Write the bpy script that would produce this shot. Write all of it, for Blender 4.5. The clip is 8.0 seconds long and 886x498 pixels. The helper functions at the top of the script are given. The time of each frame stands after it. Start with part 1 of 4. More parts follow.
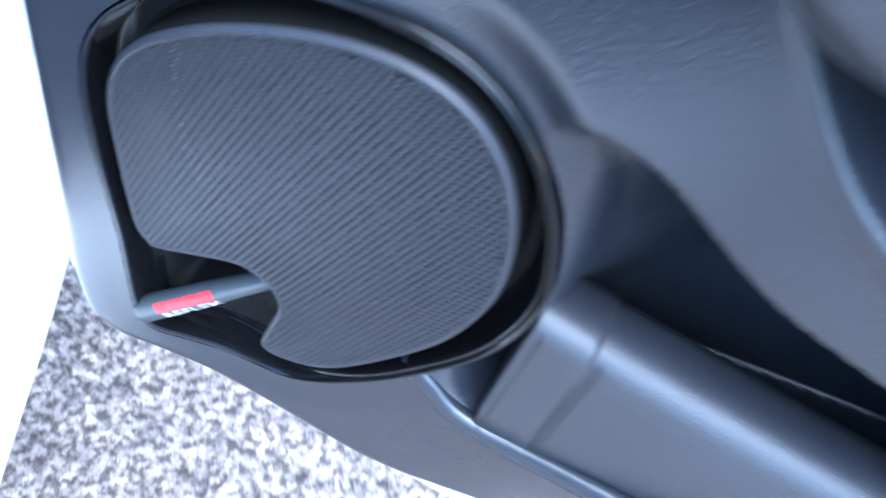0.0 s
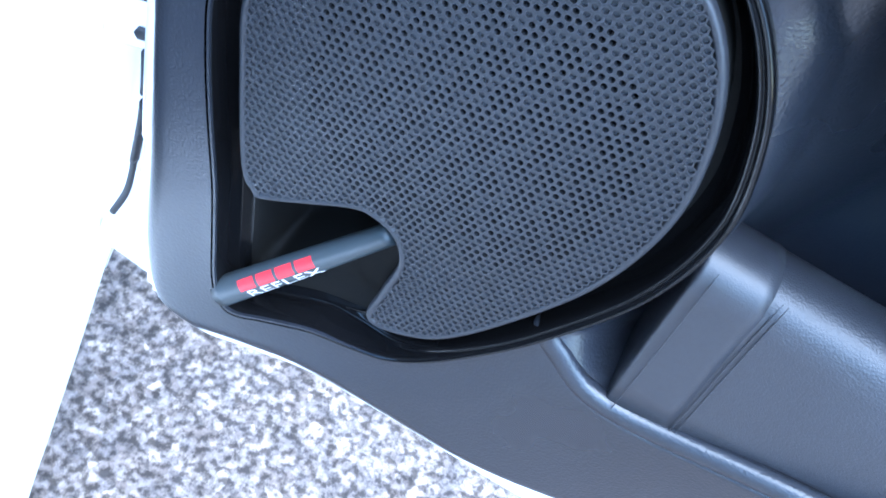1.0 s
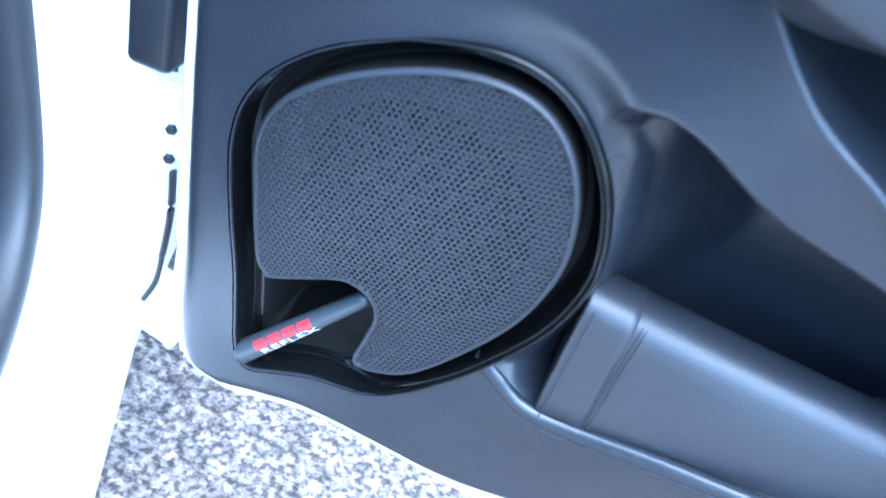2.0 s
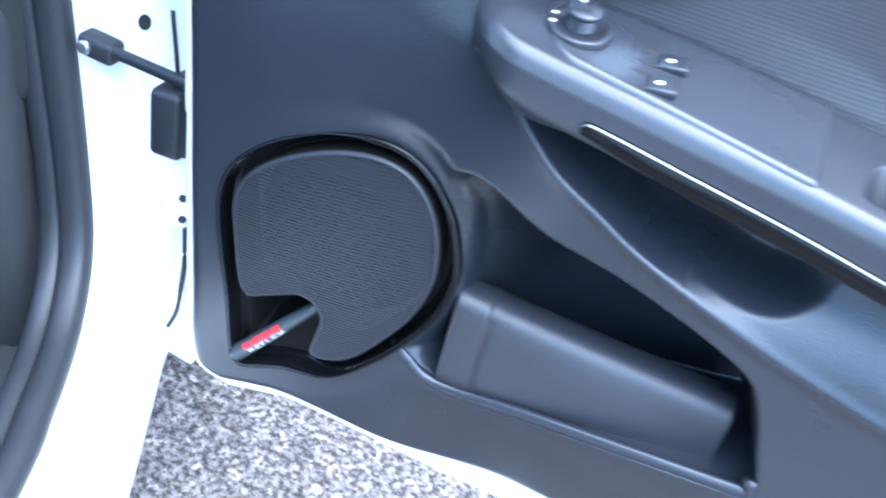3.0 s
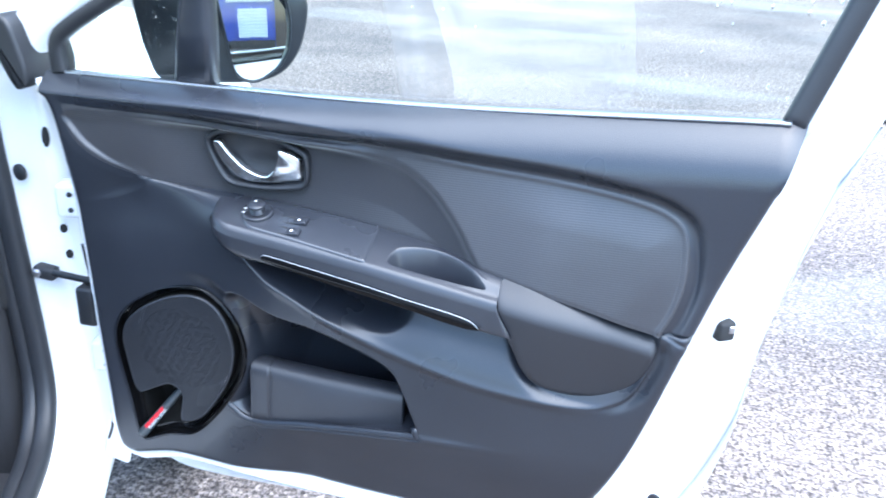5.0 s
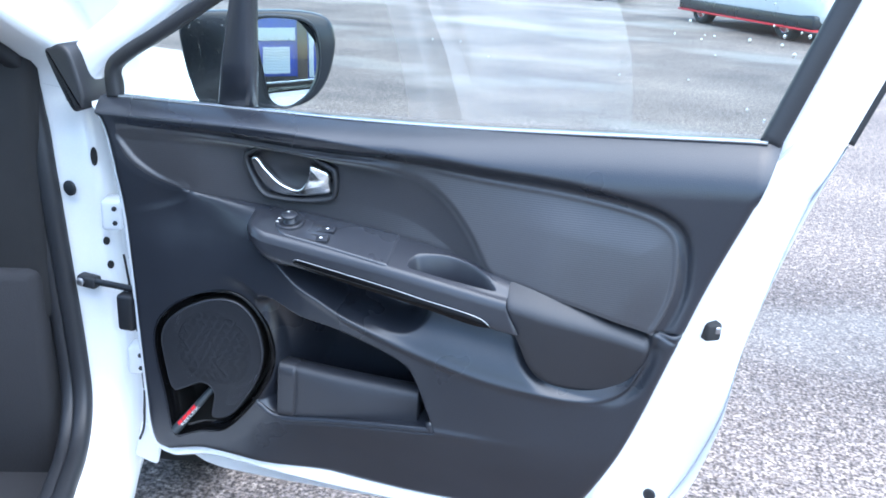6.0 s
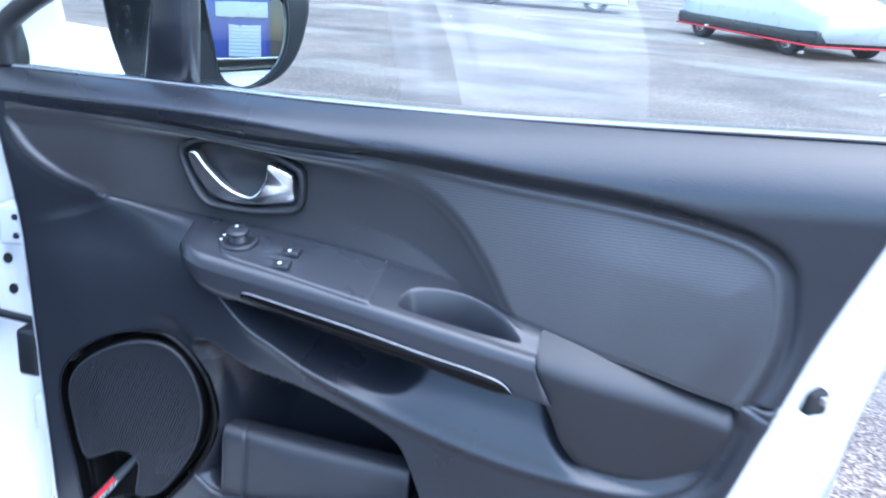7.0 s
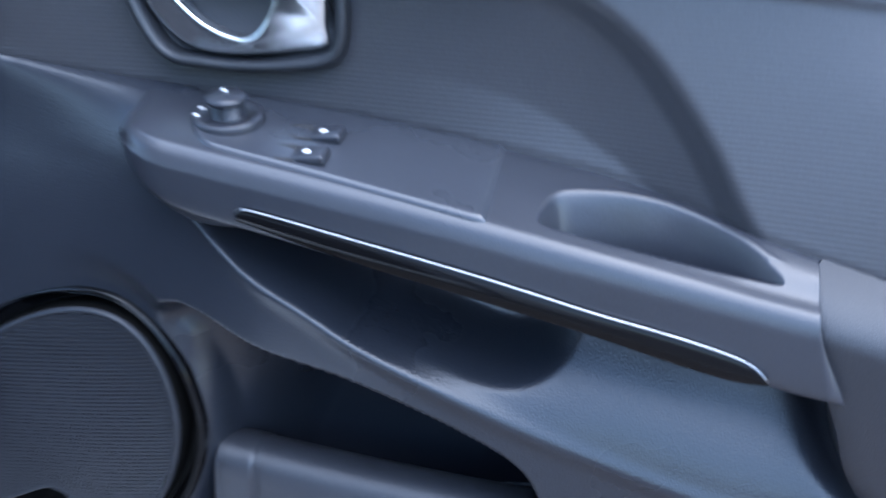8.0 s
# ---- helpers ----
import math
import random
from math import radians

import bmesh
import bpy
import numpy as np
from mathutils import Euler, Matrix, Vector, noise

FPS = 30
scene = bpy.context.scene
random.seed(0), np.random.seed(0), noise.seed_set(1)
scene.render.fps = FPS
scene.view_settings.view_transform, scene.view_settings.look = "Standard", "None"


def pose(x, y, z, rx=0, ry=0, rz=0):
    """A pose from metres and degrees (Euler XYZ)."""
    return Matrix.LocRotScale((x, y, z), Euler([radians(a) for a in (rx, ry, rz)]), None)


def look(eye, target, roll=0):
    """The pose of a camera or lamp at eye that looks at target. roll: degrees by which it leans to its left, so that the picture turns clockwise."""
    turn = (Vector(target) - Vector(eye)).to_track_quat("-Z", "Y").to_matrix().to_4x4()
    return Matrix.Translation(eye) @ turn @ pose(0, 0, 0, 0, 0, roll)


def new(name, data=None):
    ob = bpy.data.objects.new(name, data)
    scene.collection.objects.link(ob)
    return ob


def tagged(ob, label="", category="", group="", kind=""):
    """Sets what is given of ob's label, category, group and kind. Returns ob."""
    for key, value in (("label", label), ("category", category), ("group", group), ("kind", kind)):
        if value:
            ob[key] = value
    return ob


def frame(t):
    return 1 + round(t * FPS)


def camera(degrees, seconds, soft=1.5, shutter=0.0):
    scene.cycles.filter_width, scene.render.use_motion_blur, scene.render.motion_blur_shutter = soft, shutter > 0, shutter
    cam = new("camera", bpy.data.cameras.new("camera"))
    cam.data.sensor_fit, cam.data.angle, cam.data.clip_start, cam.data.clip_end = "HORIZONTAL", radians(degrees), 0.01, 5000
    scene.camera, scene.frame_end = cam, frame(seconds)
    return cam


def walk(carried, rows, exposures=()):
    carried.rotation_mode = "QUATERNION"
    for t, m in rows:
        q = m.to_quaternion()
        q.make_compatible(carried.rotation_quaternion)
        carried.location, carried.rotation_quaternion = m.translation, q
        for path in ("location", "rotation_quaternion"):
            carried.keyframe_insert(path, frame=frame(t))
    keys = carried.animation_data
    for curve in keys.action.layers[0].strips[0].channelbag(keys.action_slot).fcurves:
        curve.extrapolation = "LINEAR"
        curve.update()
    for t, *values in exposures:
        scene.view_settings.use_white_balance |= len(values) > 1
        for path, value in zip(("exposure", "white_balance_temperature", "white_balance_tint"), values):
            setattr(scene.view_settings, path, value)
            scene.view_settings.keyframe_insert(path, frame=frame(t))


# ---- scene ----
import functools

cam = camera(53.6, 8.0, 1.7, 0.5)
PATH = [
    (0, (0.288, -0.121, 0.951), (0.189, 1.124, -0.611), 24.1),
    (0.2, (0.276, -0.138, 0.908), (0.115, 1.196, -0.573), 24.4),
    (0.5, (0.257, -0.137, 0.894), (0.083, 1.163, -0.615), 22.9),
    (0.7, (0.242, -0.154, 0.88), (0.134, 1.203, -0.585), 24.9),
    (1, (0.249, -0.173, 0.857), (0.118, 1.27, -0.521), 23.9),
    (1.2, (0.23, -0.187, 0.881), (0.177, 1.297, -0.458), 24.8),
    (1.5, (0.246, -0.202, 0.895), (0.13, 1.332, -0.382), 22.7),
    (1.7, (0.254, -0.237, 0.91), (0.126, 1.314, -0.346), 21.4),
    (2.8, (0.374, -0.405, 1.074), (0.06, 1.181, -0.103), 14.8),
    (3, (0.402, -0.455, 1.095), (0.102, 1.15, -0.06), 14.4),
    (3.2, (0.463, -0.472, 1.123), (0.085, 1.099, -0.056), 11.7),
    (3.5, (0.542, -0.548, 1.157), (0.159, 1.072, 0.049), 9.4),
    (3.7, (0.627, -0.565, 1.18), (0.195, 1.053, 0.087), 6.6),
    (4, (0.724, -0.635, 1.216), (0.307, 1.031, 0.19), 4.7),
    (4.2, (0.766, -0.679, 1.235), (0.364, 1.032, 0.281), 3.8),
    (4.5, (0.811, -0.742, 1.314), (0.404, 0.985, 0.391), 2.2),
    (4.7, (0.84, -0.813, 1.318), (0.413, 0.949, 0.473), 1.6),
    (5, (0.837, -0.945, 1.331), (0.442, 0.856, 0.555), 2.6),
    (5.2, (0.825, -1.016, 1.353), (0.442, 0.789, 0.58), 3.3),
    (6.3, (0.852, -1.088, 1.308), (0.443, 0.758, 0.655), 3.0),
    (6.5, (0.83, -1.019, 1.297), (0.442, 0.81, 0.586), 3.2),
    (6.8, (0.784, -0.867, 1.251), (0.422, 0.977, 0.567), 4.6),
    (7, (0.757, -0.759, 1.225), (0.371, 1.093, 0.576), 4.4),
    (7.2, (0.728, -0.653, 1.215), (0.297, 1.159, 0.487), 3.5),
    (7.5, (0.669, -0.551, 1.135), (0.167, 1.24, 0.4), 3.2),
    (7.7, (0.628, -0.477, 1.098), (0.13, 1.298, 0.323), 2.7),
    (8, (0.582, -0.395, 1.025), (0.217, 1.436, 0.308), 2.8),
]
EXPOSURES = [(0.0, 3.67, 5170, 6), (0.5, 3.25, 5020, 5), (1.0, 3.54, 5030, 4), (1.5, 3.84, 4720, 2), (3.0, 3.37, 5230, 5), (3.5, 3.27, 5280, 5), (4.0, 3.07, 5400, 5), (4.5, 2.87, 5550, 6), (5.0, 2.92, 5700, 6), (6.5, 2.32, 5700, 7), (7.0, 2.57, 5400, 9), (7.5, 2.60, 5550, 9), (8.0, 2.50, 5350, 10)]
walk(cam, [(t, look(eye, target, roll)) for t, eye, target, roll in PATH], EXPOSURES)

# ---- world and sun ----
SUN_EL, SUN_AZ = 70.0, 115.0
world = bpy.data.worlds.new("sky")
scene.world = world
world.use_nodes = True
wn = world.node_tree.nodes
sky = wn.new("ShaderNodeTexSky")
sky.sky_type, sky.sun_disc = "NISHITA", False
sky.sun_elevation, sky.sun_rotation = radians(SUN_EL), radians(SUN_AZ)
sky.air_density, sky.dust_density = 1.3, 1.4
wn["Background"].inputs["Strength"].default_value = 0.15
world.node_tree.links.new(sky.outputs["Color"], wn["Background"].inputs["Color"])
sun_data = bpy.data.lights.new("sun", "SUN")
sun_data.energy, sun_data.angle, sun_data.color = 1.45, radians(85), (1.0, 0.98, 0.95)
sun = new("sun", sun_data)
sd = Vector((math.sin(radians(SUN_AZ)) * math.cos(radians(SUN_EL)), math.cos(radians(SUN_AZ)) * math.cos(radians(SUN_EL)), math.sin(radians(SUN_EL))))
sun.matrix_world = look(sd * 30, (0, 0, 0))


# ---- materials ----
def material(name, color, rough=0.5, metal=0.0, spread=0.15, grain=400.0, bump=0.0, bump_scale=900.0, blotch=6.0, coat=0.0, spec=0.5, wear=0.15):
    """A principled surface with colour variation at two scales, uneven gloss and fine relief."""
    m = bpy.data.materials.new(name)
    m.use_nodes = True
    nt = m.node_tree
    n, link = nt.nodes, nt.links.new
    b = n["Principled BSDF"]
    tc = n.new("ShaderNodeTexCoord")
    big, fine = n.new("ShaderNodeTexNoise"), n.new("ShaderNodeTexNoise")
    big.inputs["Scale"].default_value, fine.inputs["Scale"].default_value = blotch, grain
    big.inputs["Detail"].default_value, fine.inputs["Detail"].default_value = 4, 3
    for t in (big, fine):
        link(tc.outputs["Object"], t.inputs["Vector"])
    mix = n.new("ShaderNodeMath")
    mix.operation = "MULTIPLY_ADD"
    link(fine.outputs["Fac"], mix.inputs[0])
    mix.inputs[1].default_value = 0.6
    link(big.outputs["Fac"], mix.inputs[2])
    ramp = n.new("ShaderNodeValToRGB")
    e = ramp.color_ramp.elements
    e[0].position, e[1].position = 0.5, 1.1
    e[0].color = (*[c * (1 - spread) for c in color], 1)
    e[1].color = (*[min(1, c * (1 + spread)) for c in color], 1)
    link(mix.outputs[0], ramp.inputs["Fac"])
    link(ramp.outputs["Color"], b.inputs["Base Color"])
    rr = n.new("ShaderNodeMapRange")
    link(big.outputs["Fac"], rr.inputs["Value"])
    rr.inputs["From Min"].default_value, rr.inputs["From Max"].default_value = 0.3, 0.7
    rr.inputs["To Min"].default_value, rr.inputs["To Max"].default_value = rough * (1 - wear), min(1, rough * (1 + wear))
    link(rr.outputs["Result"], b.inputs["Roughness"])
    b.inputs["Metallic"].default_value = metal
    b.inputs["Coat Weight"].default_value = coat
    b.inputs["Coat Roughness"].default_value = 0.05
    b.inputs["Specular IOR Level"].default_value = spec
    if bump:
        v = n.new("ShaderNodeTexNoise")
        v.inputs["Scale"].default_value, v.inputs["Detail"].default_value = bump_scale, 2
        link(tc.outputs["Object"], v.inputs["Vector"])
        bp = n.new("ShaderNodeBump")
        bp.inputs["Strength"].default_value, bp.inputs["Distance"].default_value = bump, 0.001
        link(v.outputs["Fac"], bp.inputs["Height"])
        link(bp.outputs["Normal"], b.inputs["Normal"])
    return m


PLASTIC = material("grained_plastic", (0.0150, 0.0170, 0.0225), 0.30, bump=0.22, bump_scale=700)
SOFT = material("soft_touch_plastic", (0.020, 0.0215, 0.027), 0.31, bump=0.12, bump_scale=900)
PLATE = material("smooth_switch_plate", (0.026, 0.028, 0.034), 0.26, bump=0.05, bump_scale=1200)
FABRIC = material("insert_cloth", (0.028, 0.028, 0.032), 0.4, bump=0.08, bump_scale=500)
GLOSS = material("gloss_black", (0.004, 0.004, 0.0045), 0.08, spread=0.05, wear=0.4, spec=0.25)
STRIP = material("strip_black", (0.004, 0.004, 0.0045), 0.06, spread=0.05, wear=0.3, spec=0.13)
FUNNEL = material("funnel_black", (0.005, 0.0048, 0.0045), 0.6, spread=0.1, spec=0.1)
GRILLE = material("grille_plastic", (0.015, 0.0165, 0.021), 0.5, bump=0.15, bump_scale=1200)
# near-black for dark parts, and for shade painted where openings are not cut
DARK = material("dark_parts_and_shade", (0.012, 0.012, 0.013), 0.8)
PAINT = material("white_paint", (0.8, 0.81, 0.82), 0.22, coat=0.7, spread=0.03, wear=0.2)
RUBBER = material("rubber_seal", (0.014, 0.015, 0.018), 0.5, bump=0.15, bump_scale=600)
CHROME = material("satin_chrome", (0.78, 0.79, 0.8), 0.27, metal=1.0, spread=0.06)
SATIN = material("satin_trim", (0.34, 0.35, 0.37), 0.3, metal=1.0, spread=0.06)
LEATHER = material("leatherette", (0.022, 0.023, 0.028), 0.42, bump=0.16, bump_scale=1400)
WEAVE = material("wallet_weave", (0.022, 0.023, 0.028), 0.42, bump=0.3, bump_scale=1100)
PADDING = material("pad_weave", (0.015, 0.016, 0.02), 0.5, bump=0.3, bump_scale=1100)
WHITE_MARK = material("white_mark", (0.8, 0.8, 0.8), 0.5, spread=0.03)
RED_MARK = material("red_mark", (0.6, 0.02, 0.03), 0.45, spread=0.08)
TUBE = material("tube_plastic", (0.035, 0.044, 0.05), 0.38, spread=0.08)
STEEL = material("steel", (0.4, 0.4, 0.42), 0.35, metal=1.0)
CARPET = material("carpet", (0.02, 0.02, 0.023), 0.95, bump=0.6, bump_scale=400)
TYRE = material("tyre_rubber", (0.02, 0.02, 0.02), 0.8, bump=0.3, bump_scale=80)


def glass(name, tint=(0.74, 0.80, 0.775)):
    m = bpy.data.materials.new(name)
    m.use_nodes = True
    nt = m.node_tree
    n, link = nt.nodes, nt.links.new
    n.remove(n["Principled BSDF"])
    tr, gl, mx = n.new("ShaderNodeBsdfTransparent"), n.new("ShaderNodeBsdfGlossy"), n.new("ShaderNodeMixShader")
    face, power, amount = n.new("ShaderNodeLayerWeight"), n.new("ShaderNodeMath"), n.new("ShaderNodeMath")
    face.inputs["Blend"].default_value = 0.5
    power.operation, amount.operation = "POWER", "MULTIPLY_ADD"
    power.inputs[1].default_value, amount.inputs[1].default_value, amount.inputs[2].default_value = 5.0, 0.9, 0.085
    link(face.outputs["Facing"], power.inputs[0])
    link(power.outputs[0], amount.inputs[0])
    tr.inputs["Color"].default_value = (*tint, 1)
    gl.inputs["Roughness"].default_value = 0.02
    link(amount.outputs[0], mx.inputs[0])
    link(tr.outputs[0], mx.inputs[1])
    link(gl.outputs[0], mx.inputs[2])
    link(mx.outputs[0], n["Material Output"].inputs["Surface"])
    return m


def ribbed(m):
    """Fine woven ribs and a little sheen on the insert cloth."""
    nt = m.node_tree
    n, link = nt.nodes, nt.links.new
    b = n["Principled BSDF"]
    tc, wave = n.new("ShaderNodeTexCoord"), n.new("ShaderNodeTexWave")
    wave.bands_direction, wave.wave_profile = "Z", "SIN"
    wave.inputs["Scale"].default_value, wave.inputs["Distortion"].default_value, wave.inputs["Detail"].default_value = 105, 0.5, 2
    link(tc.outputs["Object"], wave.inputs["Vector"])
    bp = n.new("ShaderNodeBump")
    bp.inputs["Strength"].default_value, bp.inputs["Distance"].default_value = 0.16, 0.0006
    link(wave.outputs["Fac"], bp.inputs["Height"])
    for l in b.inputs["Normal"].links:
        link(l.from_socket, bp.inputs["Normal"])
    link(bp.outputs["Normal"], b.inputs["Normal"])
    b.inputs["Sheen Weight"].default_value, b.inputs["Sheen Roughness"].default_value = 0.35, 0.4


ribbed(FABRIC)
GLASS = glass("window_glass")
MIRROR = material("mirror_glass", (0.85, 0.86, 0.88), 0.01, metal=1.0, spread=0.01)


def asphalt():
    m = bpy.data.materials.new("asphalt")
    m.use_nodes = True
    nt = m.node_tree
    n, link = nt.nodes, nt.links.new
    b = n["Principled BSDF"]
    tc = n.new("ShaderNodeTexCoord")
    stones, grit, wide, patch = n.new("ShaderNodeTexNoise"), n.new("ShaderNodeTexNoise"), n.new("ShaderNodeTexNoise"), n.new("ShaderNodeTexNoise")
    stones.inputs["Scale"].default_value, stones.inputs["Detail"].default_value, stones.inputs["Roughness"].default_value = 94, 3, 0.6
    grit.inputs["Scale"].default_value, grit.inputs["Detail"].default_value = 34, 6
    wide.inputs["Scale"].default_value, wide.inputs["Detail"].default_value = 0.7, 7
    patch.inputs["Scale"].default_value, patch.inputs["Detail"].default_value = 0.5, 6
    for t in (stones, grit, wide, patch):
        link(tc.outputs["Object"], t.inputs["Vector"])
    ramp = n.new("ShaderNodeValToRGB")
    e = ramp.color_ramp.elements
    e[0].position, e[1].position = 0.40, 0.61
    e[0].color, e[1].color = (0.052, 0.043, 0.037, 1), (0.250, 0.216, 0.196, 1)
    link(stones.outputs["Fac"], ramp.inputs["Fac"])
    gr = n.new("ShaderNodeValToRGB")
    gr.color_ramp.elements[0].position, gr.color_ramp.elements[1].position = 0.35, 0.65
    gr.color_ramp.elements[0].color, gr.color_ramp.elements[1].color = (0.6, 0.59, 0.59, 1), (1.25, 1.23, 1.21, 1)
    link(grit.outputs["Fac"], gr.inputs["Fac"])
    wr = n.new("ShaderNodeValToRGB")
    wr.color_ramp.elements[0].position, wr.color_ramp.elements[1].position = 0.35, 0.7
    wr.color_ramp.elements[0].color, wr.color_ramp.elements[1].color = (0.7, 0.7, 0.71, 1), (1.35, 1.32, 1.27, 1)
    link(wide.outputs["Fac"], wr.inputs["Fac"])
    # single stones differ in tone: brown, grey, a few pale
    cell, tone, m0 = n.new("ShaderNodeTexVoronoi"), n.new("ShaderNodeValToRGB"), n.new("ShaderNodeMixRGB")
    cell.inputs["Scale"].default_value = 85
    link(tc.outputs["Object"], cell.inputs["Vector"])
    e = tone.color_ramp.elements
    e[0].color, e[1].color = (0.62, 0.55, 0.50, 1), (1.75, 1.70, 1.60, 1)
    for at, c in ((0.45, (0.92, 0.90, 0.92, 1)), (0.85, (1.12, 1.05, 0.98, 1))):
        tone.color_ramp.elements.new(at).color = c
    split = n.new("ShaderNodeSeparateColor")
    link(cell.outputs["Color"], split.inputs["Color"])
    link(split.outputs["Red"], tone.inputs["Fac"])
    m0.blend_type = "MULTIPLY"
    m0.inputs["Fac"].default_value = 0.8
    link(ramp.outputs["Color"], m0.inputs["Color1"])
    link(tone.outputs["Color"], m0.inputs["Color2"])
    m1, m2 = n.new("ShaderNodeMixRGB"), n.new("ShaderNodeMixRGB")
    m1.blend_type = m2.blend_type = "MULTIPLY"
    m1.inputs["Fac"].default_value = m2.inputs["Fac"].default_value = 1
    link(m0.outputs["Color"], m1.inputs["Color1"])
    link(gr.outputs["Color"], m1.inputs["Color2"])
    link(m1.outputs["Color"], m2.inputs["Color1"])
    link(wr.outputs["Color"], m2.inputs["Color2"])
    mp = n.new("ShaderNodeMapping")
    mp.inputs["Scale"].default_value = (0.6, 1.0, 1.0)
    link(tc.outputs["Object"], mp.inputs["Vector"])
    link(mp.outputs["Vector"], patch.inputs["Vector"])
    pr = n.new("ShaderNodeValToRGB")
    pr.color_ramp.elements[0].position, pr.color_ramp.elements[1].position = 0.52, 0.66
    pr.color_ramp.elements[0].color, pr.color_ramp.elements[1].color = (0, 0, 0, 1), (0.35, 0.35, 0.35, 1)
    link(patch.outputs["Fac"], pr.inputs["Fac"])
    m3 = n.new("ShaderNodeMixRGB")
    link(pr.outputs["Color"], m3.inputs["Fac"])
    link(m2.outputs["Color"], m3.inputs["Color1"])
    m3.inputs["Color2"].default_value = (0.34, 0.33, 0.30, 1)
    link(m3.outputs["Color"], b.inputs["Base Color"])
    b.inputs["Roughness"].default_value = 0.85
    b.inputs["Specular IOR Level"].default_value = 0.3
    bp = n.new("ShaderNodeBump")
    bp.inputs["Strength"].default_value, bp.inputs["Distance"].default_value = 0.45, 0.004
    link(stones.outputs["Fac"], bp.inputs["Height"])
    link(bp.outputs["Normal"], b.inputs["Normal"])
    return m


ASPHALT = asphalt()


# ---- mesh tools ----
def link_mesh(name, mesh, mat, parent=None, label="", smooth=True):
    for m in mat if isinstance(mat, (list, tuple)) else [mat]:
        mesh.materials.append(m)
    if smooth:
        mesh.shade_smooth()
    ob = new(name, mesh)
    if parent is not None:
        ob.parent = parent
    return tagged(ob, label) if label else ob


def part(name, bm, mat, parent=None, label="", smooth=True):
    mesh = bpy.data.meshes.new(name)
    bmesh.ops.recalc_face_normals(bm, faces=bm.faces[:])
    bm.to_mesh(mesh)
    bm.free()
    return link_mesh(name, mesh, mat, parent, label, smooth)


def from_lists(name, verts, faces, mat, parent=None, label="", smooth=True):
    mesh = bpy.data.meshes.new(name)
    mesh.from_pydata([tuple(map(float, v)) for v in verts], [], [tuple(map(int, f)) for f in faces])
    mesh.update()
    return link_mesh(name, mesh, mat, parent, label, smooth)


def thing(name, label, category, at=(0, 0, 0), kind="", group=""):
    ob = new(name)
    ob.empty_display_size = 0.05
    ob.location = at
    return tagged(ob, label, category, group, kind)


def spline(points, n=12, closed=False):
    """A smooth curve through some points, as an array."""
    p = np.array(points, float)
    k = len(p)
    out = []
    for i in range(k if closed else k - 1):
        if closed:
            a, b, c, d = p[(i - 1) % k], p[i], p[(i + 1) % k], p[(i + 2) % k]
        else:
            a, b, c, d = p[max(i - 1, 0)], p[i], p[i + 1], p[min(i + 2, k - 1)]
        for t in np.arange(n) / n:
            out.append(0.5 * (2 * b + (c - a) * t + (2 * a - 5 * b + 4 * c - d) * t**2 + (3 * b - a - 3 * c + d) * t**3))
    if not closed:
        out.append(p[-1])
    return np.array(out)


def signed(poly, pts, reach=None):
    """Distance from points to a closed polygon (inside: minus), and the nearest places on it. reach: points farther off than that are only known to be far."""
    pts = np.asarray(pts, float)
    if reach is not None:
        close = ((pts > poly.min(0) - reach) & (pts < poly.max(0) + reach)).all(1)
        far, spot = np.full(len(pts), reach), pts.copy()
        if close.any():
            far[close], spot[close] = signed(poly, pts[close])
        return np.minimum(far, reach), spot
    best, near, inside = np.full(len(pts), 1e9), np.zeros((len(pts), 2)), np.zeros(len(pts), bool)
    for a, b in zip(poly, np.roll(poly, -1, 0)):
        d = b - a
        t = np.clip(((pts - a) @ d) / max(d @ d, 1e-12), 0, 1)
        q = a + t[:, None] * d
        r = np.hypot(*(pts - q).T)
        hit = r < best
        best[hit], near[hit] = r[hit], q[hit]
        cross = (a[1] > pts[:, 1]) != (b[1] > pts[:, 1])
        with np.errstate(divide="ignore", invalid="ignore"):
            at = a[0] + (pts[:, 1] - a[1]) * d[0] / (d[1] if abs(d[1]) > 1e-12 else 1e-12)
        inside ^= cross & (pts[:, 0] < at)
    return np.where(inside, -best, best), near


def step(a, b, x):
    t = np.clip((x - a) / (b - a), 0, 1)
    return t * t * (3 - 2 * t)


@functools.lru_cache(maxsize=None)
def curve_points(points):
    return spline(points, 10)


def curve_at(points, x):
    """The height of a curve, given by a few points, at x."""
    s = curve_points(tuple(points))
    return np.interp(x, s[:, 0], s[:, 1])


def inset(poly, d):
    """The outline moved inwards by d."""
    out = []
    for a, b, c in zip(np.roll(poly, 1, 0), poly, np.roll(poly, -1, 0)):
        t = (c - a) / max(np.linalg.norm(c - a), 1e-9)
        out.append(b + d * np.array((t[1], -t[0])))
    out = np.array(out)
    return 2 * poly - out if signed(poly, out)[0].mean() > 0 else out


